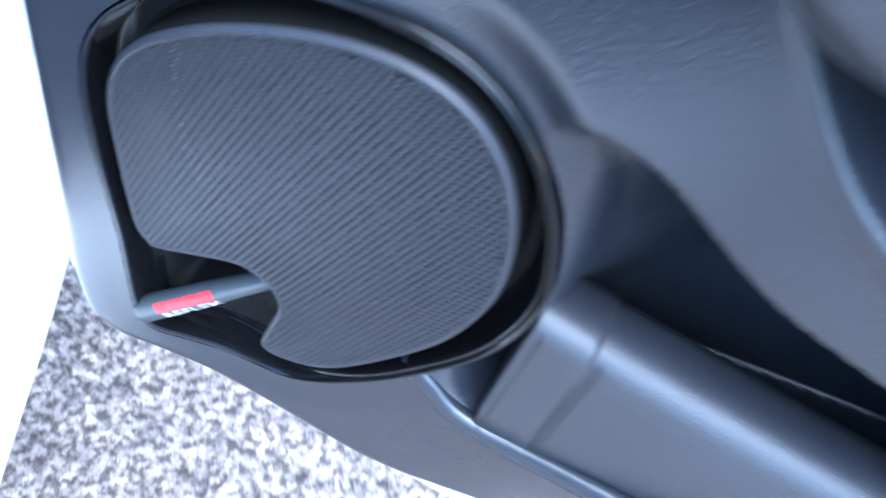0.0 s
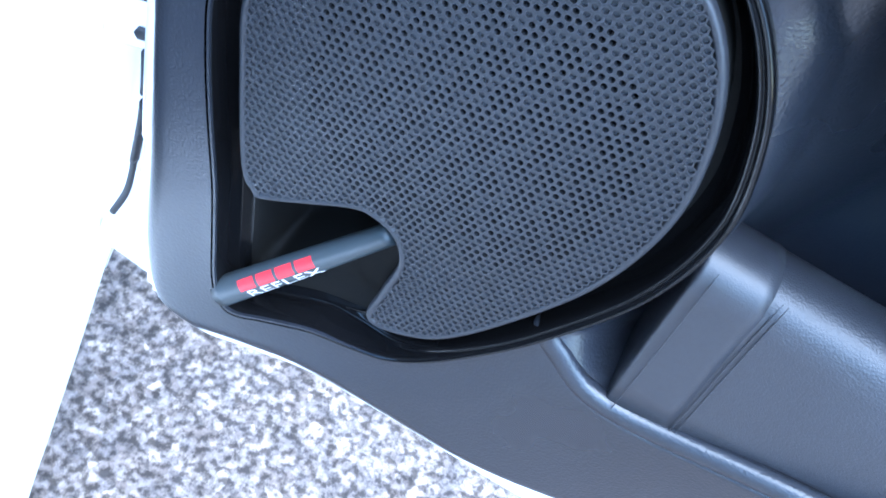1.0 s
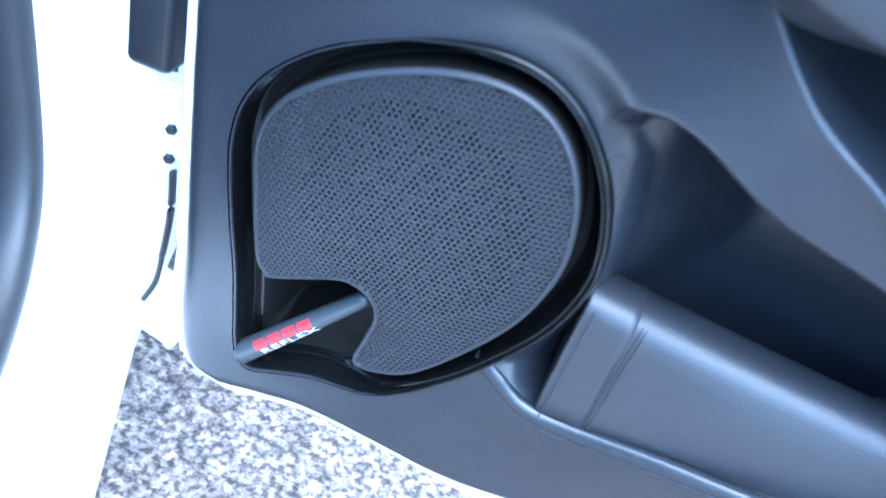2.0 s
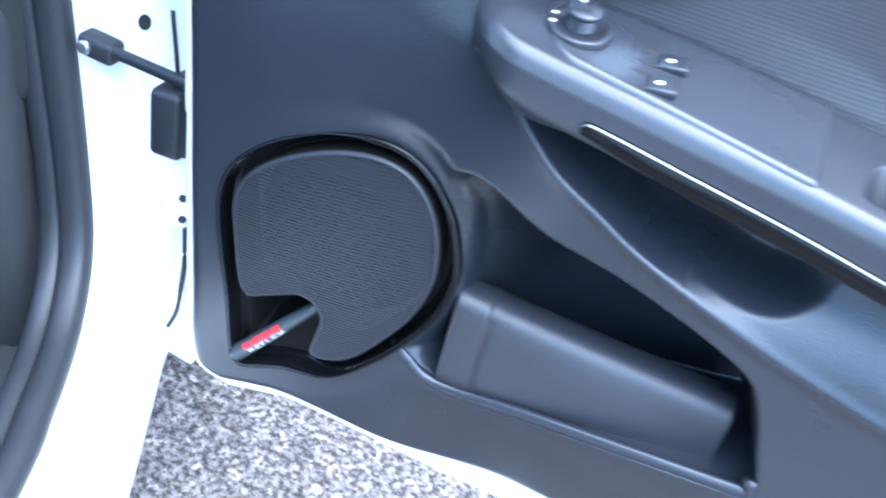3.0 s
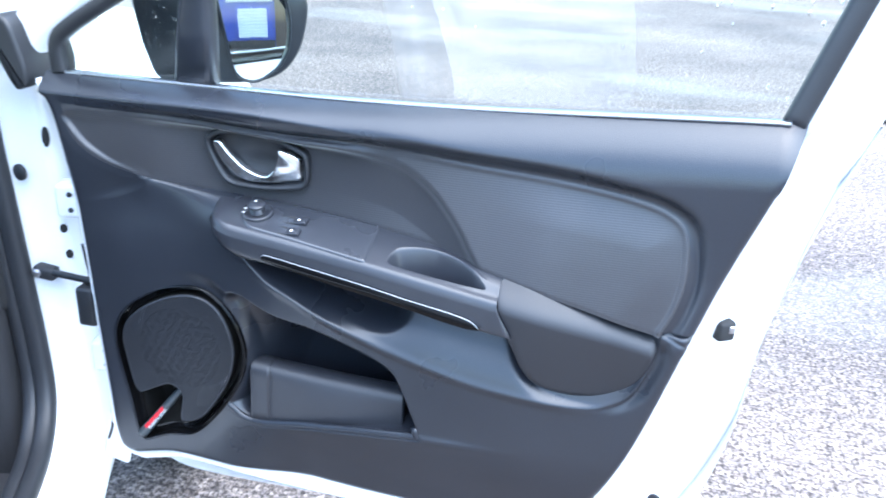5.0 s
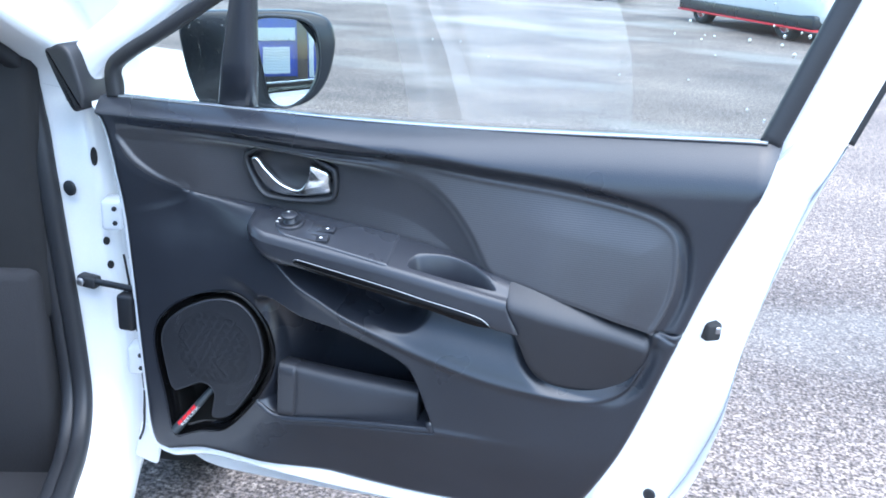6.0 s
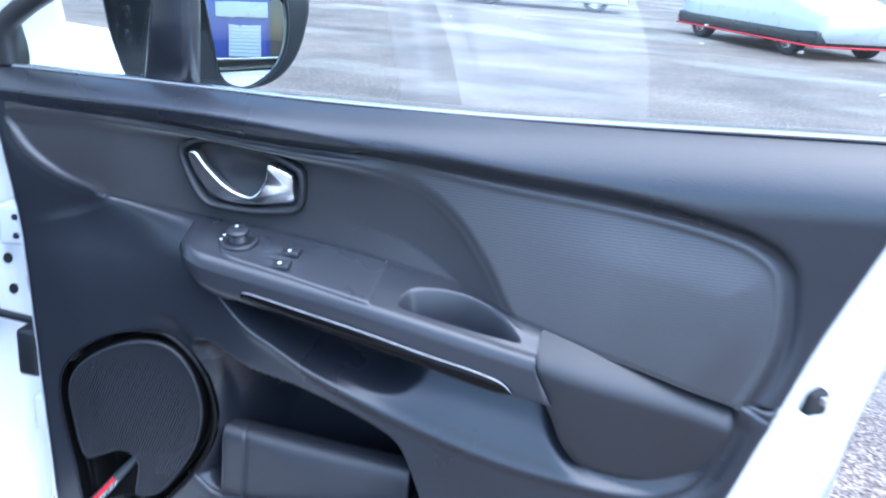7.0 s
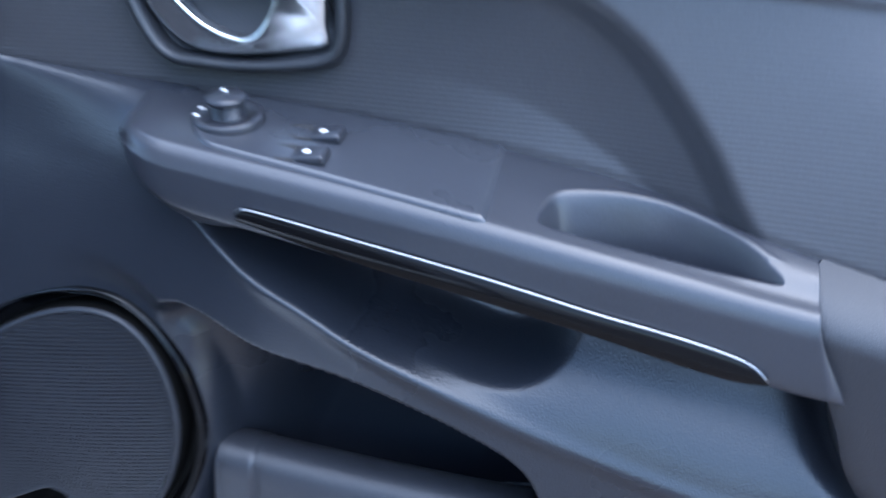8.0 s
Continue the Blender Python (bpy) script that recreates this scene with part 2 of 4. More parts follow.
def field(name, outer, depth, mat, parent, h=0.0025, holes=(), label="", skirt=0.012, rise=None, hole_skirt=None):
    """A moulded sheet: a fine grid inside an outline, whose depth is a function of x and z; its rim turns back by skirt."""
    lo, hi = outer.min(0) - h, outer.max(0) + h
    nx, nz = int((hi[0] - lo[0]) / h) + 2, int((hi[1] - lo[1]) / h) + 2
    gx, gz = np.meshgrid(lo[0] + h * np.arange(nx), lo[1] + h * np.arange(nz), indexing="ij")
    pts = np.stack([gx.ravel(), gz.ravel()], 1)
    rims = [(outer, 1)] + [(q, -1) for q in holes]
    ok = np.ones(len(pts), bool)
    for poly, sign in rims:
        s, near = signed(poly, pts)
        s = s * sign
        ok &= s < 0.0
        move = (s > -0.35 * h) & (s < 1.5 * h)
        pts[move] = near[move]
    idx = np.arange(nx * nz).reshape(nx, nz)
    quads = np.stack([idx[:-1, :-1], idx[1:, :-1], idx[1:, 1:], idx[:-1, 1:]], -1).reshape(-1, 4)
    quads = quads[ok[quads].any(1)]
    used, back = np.unique(quads, return_inverse=True)
    quads, pts = back.reshape(-1, 4), pts[used]
    q = pts[quads]
    area = np.cross(q[:, 2] - q[:, 0], q[:, 3] - q[:, 1])
    quads = quads[area > 0.12 * h * h]
    y = depth(pts[:, 0], pts[:, 1])
    verts = np.stack([pts[:, 0], y, pts[:, 1]], 1)
    if rise is not None:
        verts[:, 2] = rise(verts[:, 0], verts[:, 2])
    edges = {}
    for q in quads.tolist():
        for a, b in zip(q, q[1:] + q[:1]):
            edges[(a, b)] = 1
    border = [(a, b) for a, b in edges if (b, a) not in edges]
    n0, faces = len(verts), quads.tolist()
    if skirt:
        rim = sorted({v for e in border for v in e})
        at = {v: n0 + i for i, v in enumerate(rim)}
        back = {v: n0 + len(rim) + i for i, v in enumerate(rim)}
        deep = np.full(len(rim), skirt)
        if hole_skirt is not None:
            deep[np.abs(signed(outer, pts[rim])[0]) > 1.2 * h] = hole_skirt
        verts = np.vstack([verts, verts[rim], verts[rim] + np.stack([0 * deep, deep, 0 * deep], 1)])
        faces += [[at[b], at[a], back[a], back[b]] for a, b in border]
    return from_lists(name, verts, faces, mat, parent, label)


def loft(name, rows, mat, parent, label="", close=False, caps=True):
    """A skin over rows of points, all of one length. close: each row is a ring."""
    rows = np.array(rows, float)
    n, k = rows.shape[:2]
    idx = np.arange(n * k).reshape(n, k)
    faces = []
    for i in range(n - 1):
        for j in range(k if close else k - 1):
            j2 = (j + 1) % k
            faces.append([idx[i, j], idx[i + 1, j], idx[i + 1, j2], idx[i, j2]])
    if close and caps:
        faces += [idx[0].tolist()[::-1], idx[-1].tolist()]
    bm = bmesh.new()
    vs = [bm.verts.new(v) for v in rows.reshape(-1, 3)]
    for f in faces:
        try:
            bm.faces.new([vs[i] for i in f])
        except ValueError:
            pass
    bmesh.ops.remove_doubles(bm, verts=bm.verts[:], dist=1e-5)
    return part(name, bm, mat, parent, label)


def ringed(name, poly, profile, mat, parent, label="", depth=None, cap=True):
    """A moulded frame or plate: an outline stepped inwards through (inset, depth) pairs, closed at the last one."""
    rows = []
    for d, y in profile:
        q = inset(poly, d) if abs(d) > 1e-9 else poly
        off = depth(q[:, 0], q[:, 1]) if depth is not None else np.zeros(len(q))
        rows.append([(a, y + o, b) for (a, b), o in zip(q, off)])
    return loft(name, rows, mat, parent, label, close=True, caps=cap)


def sweep(name, path, section, mat, parent, label="", up=(0, 0, 1)):
    """A closed section (across, up) carried along a path of places."""
    path = np.array(path, float)
    rows = []
    for i, p in enumerate(path):
        t = path[min(i + 1, len(path) - 1)] - path[max(i - 1, 0)]
        t = t / np.linalg.norm(t)
        a = np.cross(t, up)
        a = a / np.linalg.norm(a)
        b = np.cross(a, t)
        rows.append([p + u * a + v * b for u, v in section])
    return loft(name, rows, mat, parent, label, close=True)


def oval(w, h, n=16, power=2.0):
    a = np.arange(n) * 2 * np.pi / n
    c, s = np.cos(a), np.sin(a)
    return np.stack([w / 2 * np.sign(c) * np.abs(c) ** (2 / power), h / 2 * np.sign(s) * np.abs(s) ** (2 / power)], 1)


def box_bm(x0, x1, y0, y1, z0, z1, bevel=0.0, seg=2, m=None):
    bm = bmesh.new()
    bmesh.ops.create_cube(bm, size=1, matrix=Matrix.LocRotScale(((x0 + x1) / 2, (y0 + y1) / 2, (z0 + z1) / 2), None, (x1 - x0, y1 - y0, z1 - z0)))
    if bevel:
        bmesh.ops.bevel(bm, geom=bm.edges[:], offset=bevel, segments=seg, profile=0.5, affect="EDGES")
    if m is not None:
        bmesh.ops.transform(bm, matrix=m, verts=bm.verts[:])
    return bm


def lathe_bm(profile, n=32, m=None):
    """A turned shape from (radius, height) pairs about z."""
    bm = bmesh.new()
    rings = []
    for r, z in profile:
        rings.append([bm.verts.new((r * math.cos(2 * math.pi * i / n), r * math.sin(2 * math.pi * i / n), z)) for i in range(n)] if r > 1e-6 else [bm.verts.new((0, 0, z))])
    for a, b in zip(rings, rings[1:]):
        for i in range(n):
            f = [a[i % len(a)], a[(i + 1) % len(a)], b[(i + 1) % len(b)], b[i % len(b)]]
            f = list(dict.fromkeys(f))
            if len(f) > 2:
                bm.faces.new(f)
    if m is not None:
        bmesh.ops.transform(bm, matrix=m, verts=bm.verts[:])
    return bm


# ---- ground ----
def ground_sheet():
    bm = bmesh.new()
    bmesh.ops.create_grid(bm, x_segments=60, y_segments=60, size=400)
    ob = part("ground", bm, ASPHALT, smooth=False)
    return tagged(ob, "worn grey asphalt with coarse pale aggregate", "asphalt", kind="structure")


ground_sheet()

# ---- door: the design lines, in the door's x and z ----
BELT = [(0.015, 1.060), (0.24, 1.062), (0.426, 1.062), (0.593, 1.066), (0.75, 1.073), (0.899, 1.081), (1.005, 1.086), (1.034, 1.084)]
TRIM_LEFT = [(0.015, 1.058), (0.042, 1.009), (0.058, 0.906), (0.066, 0.792), (0.071, 0.68), (0.077, 0.564), (0.080, 0.500), (0.090, 0.462), (0.115, 0.452)]
TRIM_BOTTOM = [(0.115, 0.452), (0.15, 0.461), (0.185, 0.467), (0.25, 0.463), (0.32, 0.456), (0.45, 0.449), (0.60, 0.445), (0.74, 0.443), (0.79, 0.450)]
TRIM_RIGHT = [(0.79, 0.450), (0.815, 0.470), (0.839, 0.517), (0.888, 0.64), (0.934, 0.793), (0.965, 0.89), (1.006, 1.004), (1.032, 1.075)]
ROLL_BOTTOM = [(0.03, 1.041), (0.231, 1.041), (0.341, 1.040), (0.52, 1.029), (0.637, 1.019), (0.749, 1.011), (0.859, 0.992), (0.914, 0.973), (1.0, 0.96)]
ARM_LINE = [(0.182, 0.925), (0.266, 0.915), (0.435, 0.904), (0.571, 0.888), (0.686, 0.864), (0.789, 0.841), (0.898, 0.813)]
INSERT_TOP = [(0.062, 1.026), (0.219, 1.022), (0.383, 1.013), (0.515, 1.011), (0.642, 1.0), (0.749, 0.993), (0.838, 0.982), (0.890, 0.968), (0.915, 0.943), (0.920, 0.886), (0.912, 0.845), (0.898, 0.813)]
FRONT_EDGE = [(0.182, 0.925), (0.117, 0.945), (0.073, 0.980), (0.062, 1.026)]
RING = [(0.1145, 0.565), (0.1075, 0.602), (0.1025, 0.634), (0.1005, 0.661), (0.1050, 0.688), (0.1195, 0.713), (0.147, 0.738), (0.186, 0.759), (0.223, 0.7705), (0.251, 0.7705), (0.273, 0.761), (0.293, 0.741), (0.309, 0.711), (0.317, 0.672), (0.308, 0.627), (0.282, 0.580), (0.258, 0.548), (0.237, 0.525), (0.219, 0.512), (0.199, 0.506), (0.178, 0.502), (0.156, 0.493), (0.138, 0.485), (0.129, 0.488), (0.1225, 0.503), (0.1185, 0.534)]
GRILLE_EDGE = [(0.128, 0.592), (0.120, 0.638), (0.117, 0.672), (0.127, 0.700), (0.154, 0.726), (0.191, 0.747), (0.223, 0.757), (0.249, 0.757), (0.269, 0.748), (0.285, 0.729), (0.296, 0.700), (0.299, 0.665), (0.289, 0.624), (0.267, 0.584), (0.242, 0.551), (0.218, 0.538), (0.204, 0.540), (0.206, 0.560), (0.209, 0.581), (0.203, 0.594), (0.192, 0.599), (0.180, 0.597), (0.143, 0.578), (0.135, 0.580)]
POCKET = [(0.290, 0.752), (0.293, 0.766), (0.304, 0.775), (0.326, 0.774), (0.372, 0.755), (0.432, 0.742), (0.501, 0.719), (0.541, 0.699), (0.558, 0.673), (0.573, 0.636), (0.586, 0.600), (0.581, 0.594), (0.505, 0.584), (0.415, 0.569), (0.345, 0.555), (0.312, 0.556), (0.292, 0.568), (0.280, 0.582), (0.300, 0.612), (0.312, 0.650), (0.312, 0.690), (0.300, 0.725)]
CAVITY = [(0.296, 0.900), (0.314, 0.864), (0.350, 0.828), (0.420, 0.789), (0.490, 0.761), (0.530, 0.752), (0.558, 0.762), (0.574, 0.790), (0.585, 0.870), (0.45, 0.905), (0.36, 0.915)]
POCKET_LIP = [(0.25, 0.552), (0.312, 0.556), (0.415, 0.566), (0.505, 0.582), (0.59, 0.594), (0.70, 0.600), (0.90, 0.606)]
RIDGE = [(0.300, 0.875), (0.318, 0.850), (0.359, 0.812), (0.400, 0.790), (0.445, 0.766), (0.525, 0.735), (0.602, 0.712), (0.669, 0.696), (0.741, 0.687), (0.800, 0.685), (0.840, 0.691), (0.872, 0.712), (0.895, 0.760)]
PAD = [(0.696, 0.862), (0.740, 0.852), (0.789, 0.841), (0.850, 0.827), (0.897, 0.814), (0.899, 0.790), (0.894, 0.760), (0.878, 0.722), (0.846, 0.700), (0.797, 0.699), (0.752, 0.710), (0.730, 0.736), (0.716, 0.770), (0.703, 0.800), (0.694, 0.835)]
FRONT_INSERT = [(0.175, 0.895), (0.165, 0.928), (0.120, 0.950), (0.080, 0.982), (0.072, 1.018), (0.219, 1.015), (0.383, 1.004), (0.470, 1.000), (0.535, 0.988), (0.580, 0.963), (0.612, 0.930), (0.640, 0.890), (0.665, 0.835), (0.571, 0.850), (0.435, 0.868), (0.266, 0.880)]
BEZEL = [(0.264, 0.984), (0.278, 1.004), (0.312, 1.010), (0.360, 1.005), (0.402, 0.991), (0.414, 0.977), (0.411, 0.940), (0.380, 0.929), (0.325, 0.926), (0.289, 0.935)]

ROLL_Z = [(0.283, 0.898), (0.301, 0.899), (0.334, 0.893), (0.43, 0.881), (0.515, 0.870), (0.600, 0.857), (0.674, 0.845), (0.74, 0.836)]
UNDER_Z = [(0.283, 0.890), (0.300, 0.876), (0.330, 0.860), (0.375, 0.848), (0.450, 0.835), (0.516, 0.824), (0.588, 0.811), (0.650, 0.800), (0.740, 0.785)]
STRIP_TOP = [(0.374, 0.861), (0.382, 0.863), (0.435, 0.855), (0.516, 0.842), (0.578, 0.830), (0.624, 0.822), (0.651, 0.816), (0.664, 0.811), (0.673, 0.803)]
STRIP_LOW = [(0.374, 0.855), (0.411, 0.846), (0.451, 0.838), (0.516, 0.827), (0.576, 0.816), (0.626, 0.805), (0.655, 0.800), (0.673, 0.800)]

outline = np.vstack([spline(TRIM_LEFT)[:-1], spline(TRIM_BOTTOM)[:-1], spline(TRIM_RIGHT)[:-1], spline(BELT)[::-1][:-1]])
insert_edge = np.vstack([spline(INSERT_TOP)[:-1], spline(ARM_LINE)[::-1][:-1], spline(FRONT_EDGE)[:-1]])
insert_sheet = 2 * insert_edge - inset(insert_edge, 0.003)
insert_reach = np.vstack([spline(INSERT_TOP)[:-1], [(0.898, 0.813), (0.898, 0.70), (0.182, 0.70)], spline(FRONT_EDGE)[:-1]])
ring_edge, grille_edge, pocket_edge = spline(RING, 8, True), spline(GRILLE_EDGE, 6, True), spline(POCKET, 6, True)
cavity_edge, pad_edge = spline(CAVITY, 6, True), spline(PAD, 6, True)
front_edge, bezel_edge = spline(FRONT_INSERT, 6, True), spline(BEZEL, 8, True)


def blend(y, target, poly, pts, inner, outer):
    """Sinks or raises a region to a target depth, over a margin from inner (minus: inside) to outer."""
    s, _ = signed(poly, pts, 0.06)
    w = 1 - step(inner, outer, s)
    return y * (1 - w) + target * w


def roll_height(x):
    return 0.021 + 0.054 * step(0.3, 0.85, x)


def roll_shape(x, z):
    """How far the window ledge leans back at a height, and the height it ends at: a slope at the front, a round at the rear."""
    belt, h = curve_at(BELT, x), roll_height(x)
    a = np.clip((z - belt + h) / h, 0, 1)
    w = step(0.35, 0.90, x)
    back = (0.78 * a + 0.22 * a * a) * (1 - w) + (0.08 * a + 0.92 * (1 - np.cos(a * np.pi / 2))) * w
    up = (1.30 * a - 0.30 * a * a) * (1 - w) + (0.72 * a + 0.28 * np.sin(a * np.pi / 2)) * w
    return 0.047 * back, np.where(a > 0, belt - h + h * up, z)


def trim_depth(x, z, insert=False):
    """Depth of the door card, or of the cloth insert that is set into it above the armrest line."""
    p = np.stack([x, z], 1)
    belt = curve_at(BELT, x)
    lip = curve_at(POCKET_LIP, x) - z
    low = 0.098 - 0.025 * step(0.28, 0.60, x) + 0.28 * step(0.26, 0.42, x) * 0.5 * (lip + np.sqrt(lip * lip + 0.00006))
    mid = 0.098 - 0.027 * step(0.20, 0.385, x) + 0.004 * step(0.6, 0.9, x)
    y = low + (mid - low) * step(0.56, 0.80, z + 0.25 * np.clip(x - 0.3, 0, 0.4))
    top = 0.083 + 0.010 * step(0.3, 0.0, x)
    y = y + (top - y) * step(0.86, 0.98, z + 0.08 * step(0.85, 0.95, x))
    # the card sinks towards the grab line, ahead of the armrest
    y = y + 0.012 * np.exp(-(((z - 0.915) / 0.06) ** 2)) * step(0.06, 0.16, x) * step(0.34, 0.26, x)
    # a soft fold that runs from the front edge up to the grab line
    fold = z - curve_at([(0.06, 0.882), (0.10, 0.890), (0.15, 0.906), (0.185, 0.925)], x)
    y = y + 0.0035 * step(-0.006, 0.014, fold) * np.exp(-np.abs(fold) / 0.035) * step(0.05, 0.13, x) * step(0.22, 0.17, x)
    # shelf under the armrest, its ridge, and the dark hollow behind
    t = z - curve_at(RIDGE, x)
    on = step(-0.003, 0.005, t) * step(0.29, 0.34, x) * step(0.905, 0.88, x) * step(0.90, 0.87, z + 0.05 * step(0.5, 0.8, x))
    shelf = 0.070 + 0.040 * step(-0.004, 0.026 + 0.073 * step(0.42, 0.62, x), t)
    y = y + (shelf - y) * on - 0.0028 * np.exp(-((t / 0.007) ** 2)) * step(0.32, 0.40, x) * step(0.90, 0.84, x)
    y = blend(y, 0.132, cavity_edge, p, -0.030, 0.002)
    sp, _ = signed(pad_edge, p, 0.08)
    y = y + 0.008 * np.exp(-((np.maximum(sp - 0.002, 0) / 0.010) ** 2)) * step(0.82, 0.78, z)
    behind = step(0.0, 0.010, z - curve_at(UNDER_Z, x) - 0.006) * step(0.302, 0.318, x) * step(0.694, 0.684, x) * (z < curve_at(ARM_LINE, x) + 0.002)
    y = y + np.maximum(0.150 - y, 0) * behind
    sr, _ = signed(ring_edge, p, 0.06)
    y = y + (0.099 - y) * (1 - step(0.004, 0.030, sr))
    shift = 0.030 * step(0.70, 0.60, z)
    pocket = 0.112 + 0.088 * step(0.300 - 0.4 * shift, 0.400 - shift, x)
    y = blend(y, pocket, pocket_edge, p, -0.011 - 0.012 * step(0.345, 0.315, x) * step(0.775, 0.74, z), 0.004)
    # the pocket's lower lip runs out rearwards as a soft fold
    t = z - 0.596
    y = y - 0.0028 * np.exp(-((np.maximum(t, 0) / 0.005) ** 2) - ((np.minimum(t, 0) / 0.014) ** 2)) * step(0.565, 0.592, x) * step(0.75, 0.62, x)
    s, _ = signed(insert_reach, p)
    za = curve_at(ARM_LINE, x)
    high = np.ones(len(x)) if insert else (z > za + 0.002) * 1.0
    ins = 0.106 - 0.016 * step(0.55, 0.75, x) + (0.05 + 0.09 * step(0.5, 0.7, x)) * (z - 0.94) + 0.6 * np.clip(z - 0.88, 0, 1) ** 2 * step(0.58, 0.74, x)
    flush = step(0.28, 0.10, x)
    ins = ins * (1 - flush) + (y + 0.0015) * flush
    w = (1 - step(-0.003, 0.020 - 0.008 * step(0.60, 0.45, x), s)) * high
    y = y * (1 - w) + ins * w
    y = y - 0.0025 * np.exp(-(((s + 0.003) / 0.0035) ** 2)) * high * step(0.50, 0.66, x) + 0.005 * np.exp(-(((s - 0.011) / 0.007) ** 2)) * step(0.10, 0.45, x) * high
    if not insert:
        # a rounded shoulder up to the insert, clear of the armrest
        t = np.clip((za - z) / (0.050 - 0.040 * step(0.5, 0.7, x)), 0, 1)
        k = (1 - np.sqrt(1 - (1 - t) ** 2)) * (1 - high) * step(0.165, 0.19, x) * (step(0.316, 0.302, x) + step(0.686, 0.697, x))
        y = y + (insert_at(x) + 0.007 * step(0.5, 0.7, x) - y) * k
    y = y - 0.007 * step(0.0, -0.06, s) * step(0.66, 0.78, x) * high
    sf, _ = signed(front_edge, p, 0.30)
    # the scooped front panel: quick at its top edge, a long slope up to a soft shoulder at its rear
    long = step(0.40, 0.58, x)
    quick = 1 - step(-0.014, 0.003, sf)
    slow = 1 - (1 - np.clip((0.004 - sf) / 0.115, 0, 1)) ** 2
    y = y + high * (0.022 * step(0.12, 0.30, x) - 0.008 * step(0.30, 0.52, x)) * (quick * (1 - long) + slow * long)
    y = y - high * 0.009 * np.exp(-np.clip(sf + 0.002, 0, 1) / 0.09) * step(-0.010, 0.010, sf) * step(0.42, 0.60, x) * step(0.90, 0.72, x)
    y = y - high * 0.011 * np.exp(-(((sf - 0.002) / 0.0065) ** 2)) * step(0.13, 0.26, x) * step(0.54, 0.42, x) * step(0.95, 0.985, z)
    # the lens-shaped hollow inside the curved front seam
    y = y + high * 0.0065 * (1 - step(-0.0035, 0.001, sf)) * step(0.195, 0.085, x) * step(1.022, 1.000, z)
    crease = z - curve_at([(0.89, 0.815), (0.90, 0.812), (0.94, 0.796)], x)
    y = y + (0.0025 * np.exp(-((crease / 0.0025) ** 2)) - 0.0015 * np.exp(-(((crease + 0.012) / 0.010) ** 2))) * step(0.892, 0.902, x)
    s, _ = signed(bezel_edge, p, 0.06)
    y = y + 0.035 * (1 - step(-0.012, -0.004, s))
    s, _ = signed(outline, p)
    h = roll_height(x)
    r = np.clip(1 + s / 0.012, 0, 1) * step(belt - h * 0.7, belt - h - 0.01, z)
    y = y + 0.010 * (1 - np.sqrt(1 - np.minimum(r, 0.999) ** 2))
    e = np.clip((x - 1.0) / 0.034, 0, 1)
    return y + roll_shape(x, z)[0] + 0.012 * e * e


def trim_rise(x, z):
    """The window ledge rolls over: rows near the belt line follow its shape."""
    return roll_shape(x, z)[1]


along = np.linspace(0.17, 0.91, 150)
insert_line = trim_depth(along, curve_at(ARM_LINE, along) + 0.001, True)


def insert_at(x):
    """Depth of the insert where it meets the armrest line."""
    return np.interp(x, along, insert_line)


# ---- door shell ----
SHELL_RIGHT = [(0.90, 0.395), (0.955, 0.430), (0.984, 0.485), (1.003, 0.541), (1.024, 0.637), (1.035, 0.755), (1.053, 0.849), (1.071, 0.93), (1.094, 1.017), (1.118, 1.085)]
shell_edge = np.vstack([spline(SHELL_RIGHT)[:-1], np.array([(1.118, 1.085), (1.05, 1.086), (1.03, 1.060), (0.9, 1.056), (0.6, 1.044), (0.02, 1.038), (0.0, 1.050)])[:-1], spline([(0.0, 1.050), (0.030, 0.95), (0.046, 0.80), (0.056, 0.6), (0.066, 0.47), (0.10, 0.415)])[:-1], spline([(0.10, 0.415), (0.15, 0.386), (0.25, 0.380), (0.5, 0.382), (0.8, 0.384), (0.90, 0.395)])[:-1]])


def shell_depth(x, z):
    p = np.stack([x, z], 1)
    s, _ = signed(outline, p)
    e, _ = signed(shell_edge, p)
    y = 0.112 + 0.060 * step(0.010 * step(0.55, 0.48, z), 0.07, s) + 0.05 * step(0.75, 0.45, z) * step(0.015, 0.09, s) + 0.01 * (1 - step(0.0, 0.02, s))
    r = np.clip(1 + e / 0.006, 0, 1)
    return y + 0.006 * (1 - np.sqrt(1 - np.minimum(r, 0.999) ** 2))


car = thing("car", "white hatchback standing with its front door wide open", "car")
door = field("door", shell_edge, shell_depth, PAINT, car, 0.004, holes=(inset(outline, 0.016),), label="open door with white painted steel shell", skirt=0.03)
field("trim_panel", outline, trim_depth, PLASTIC, door, 0.0019, holes=(insert_edge, inset(ring_edge, 0.0012)), label="black grained plastic door card", rise=trim_rise, hole_skirt=0.014)
field("insert_panel", insert_sheet, lambda x, z: trim_depth(x, z, True) + 0.0008 * step(-0.0006, 0.0004, signed(insert_edge, np.stack([x, z], 1))[0]), FABRIC, door, 0.0022, label="black ribbed insert above the armrest", skirt=0.03)


# ---- rounded lip of the door pocket ----
def pocket_lip():
    wide = 2 * pocket_edge - inset(pocket_edge, 0.006)
    rim = range(58, 103)
    depth = trim_depth(wide[rim, 0], wide[rim, 1])
    depth = np.convolve(np.pad(depth, 3, mode="edge"), np.ones(7) / 7, mode="valid")
    path = [(pocket_edge[i, 0], d + 0.0050, pocket_edge[i, 1]) for i, d in zip(rim, depth)]
    sweep("pocket_lip", path, oval(0.0125, 0.0110, 16), PLASTIC, door, up=(0, 1, 0))


pocket_lip()


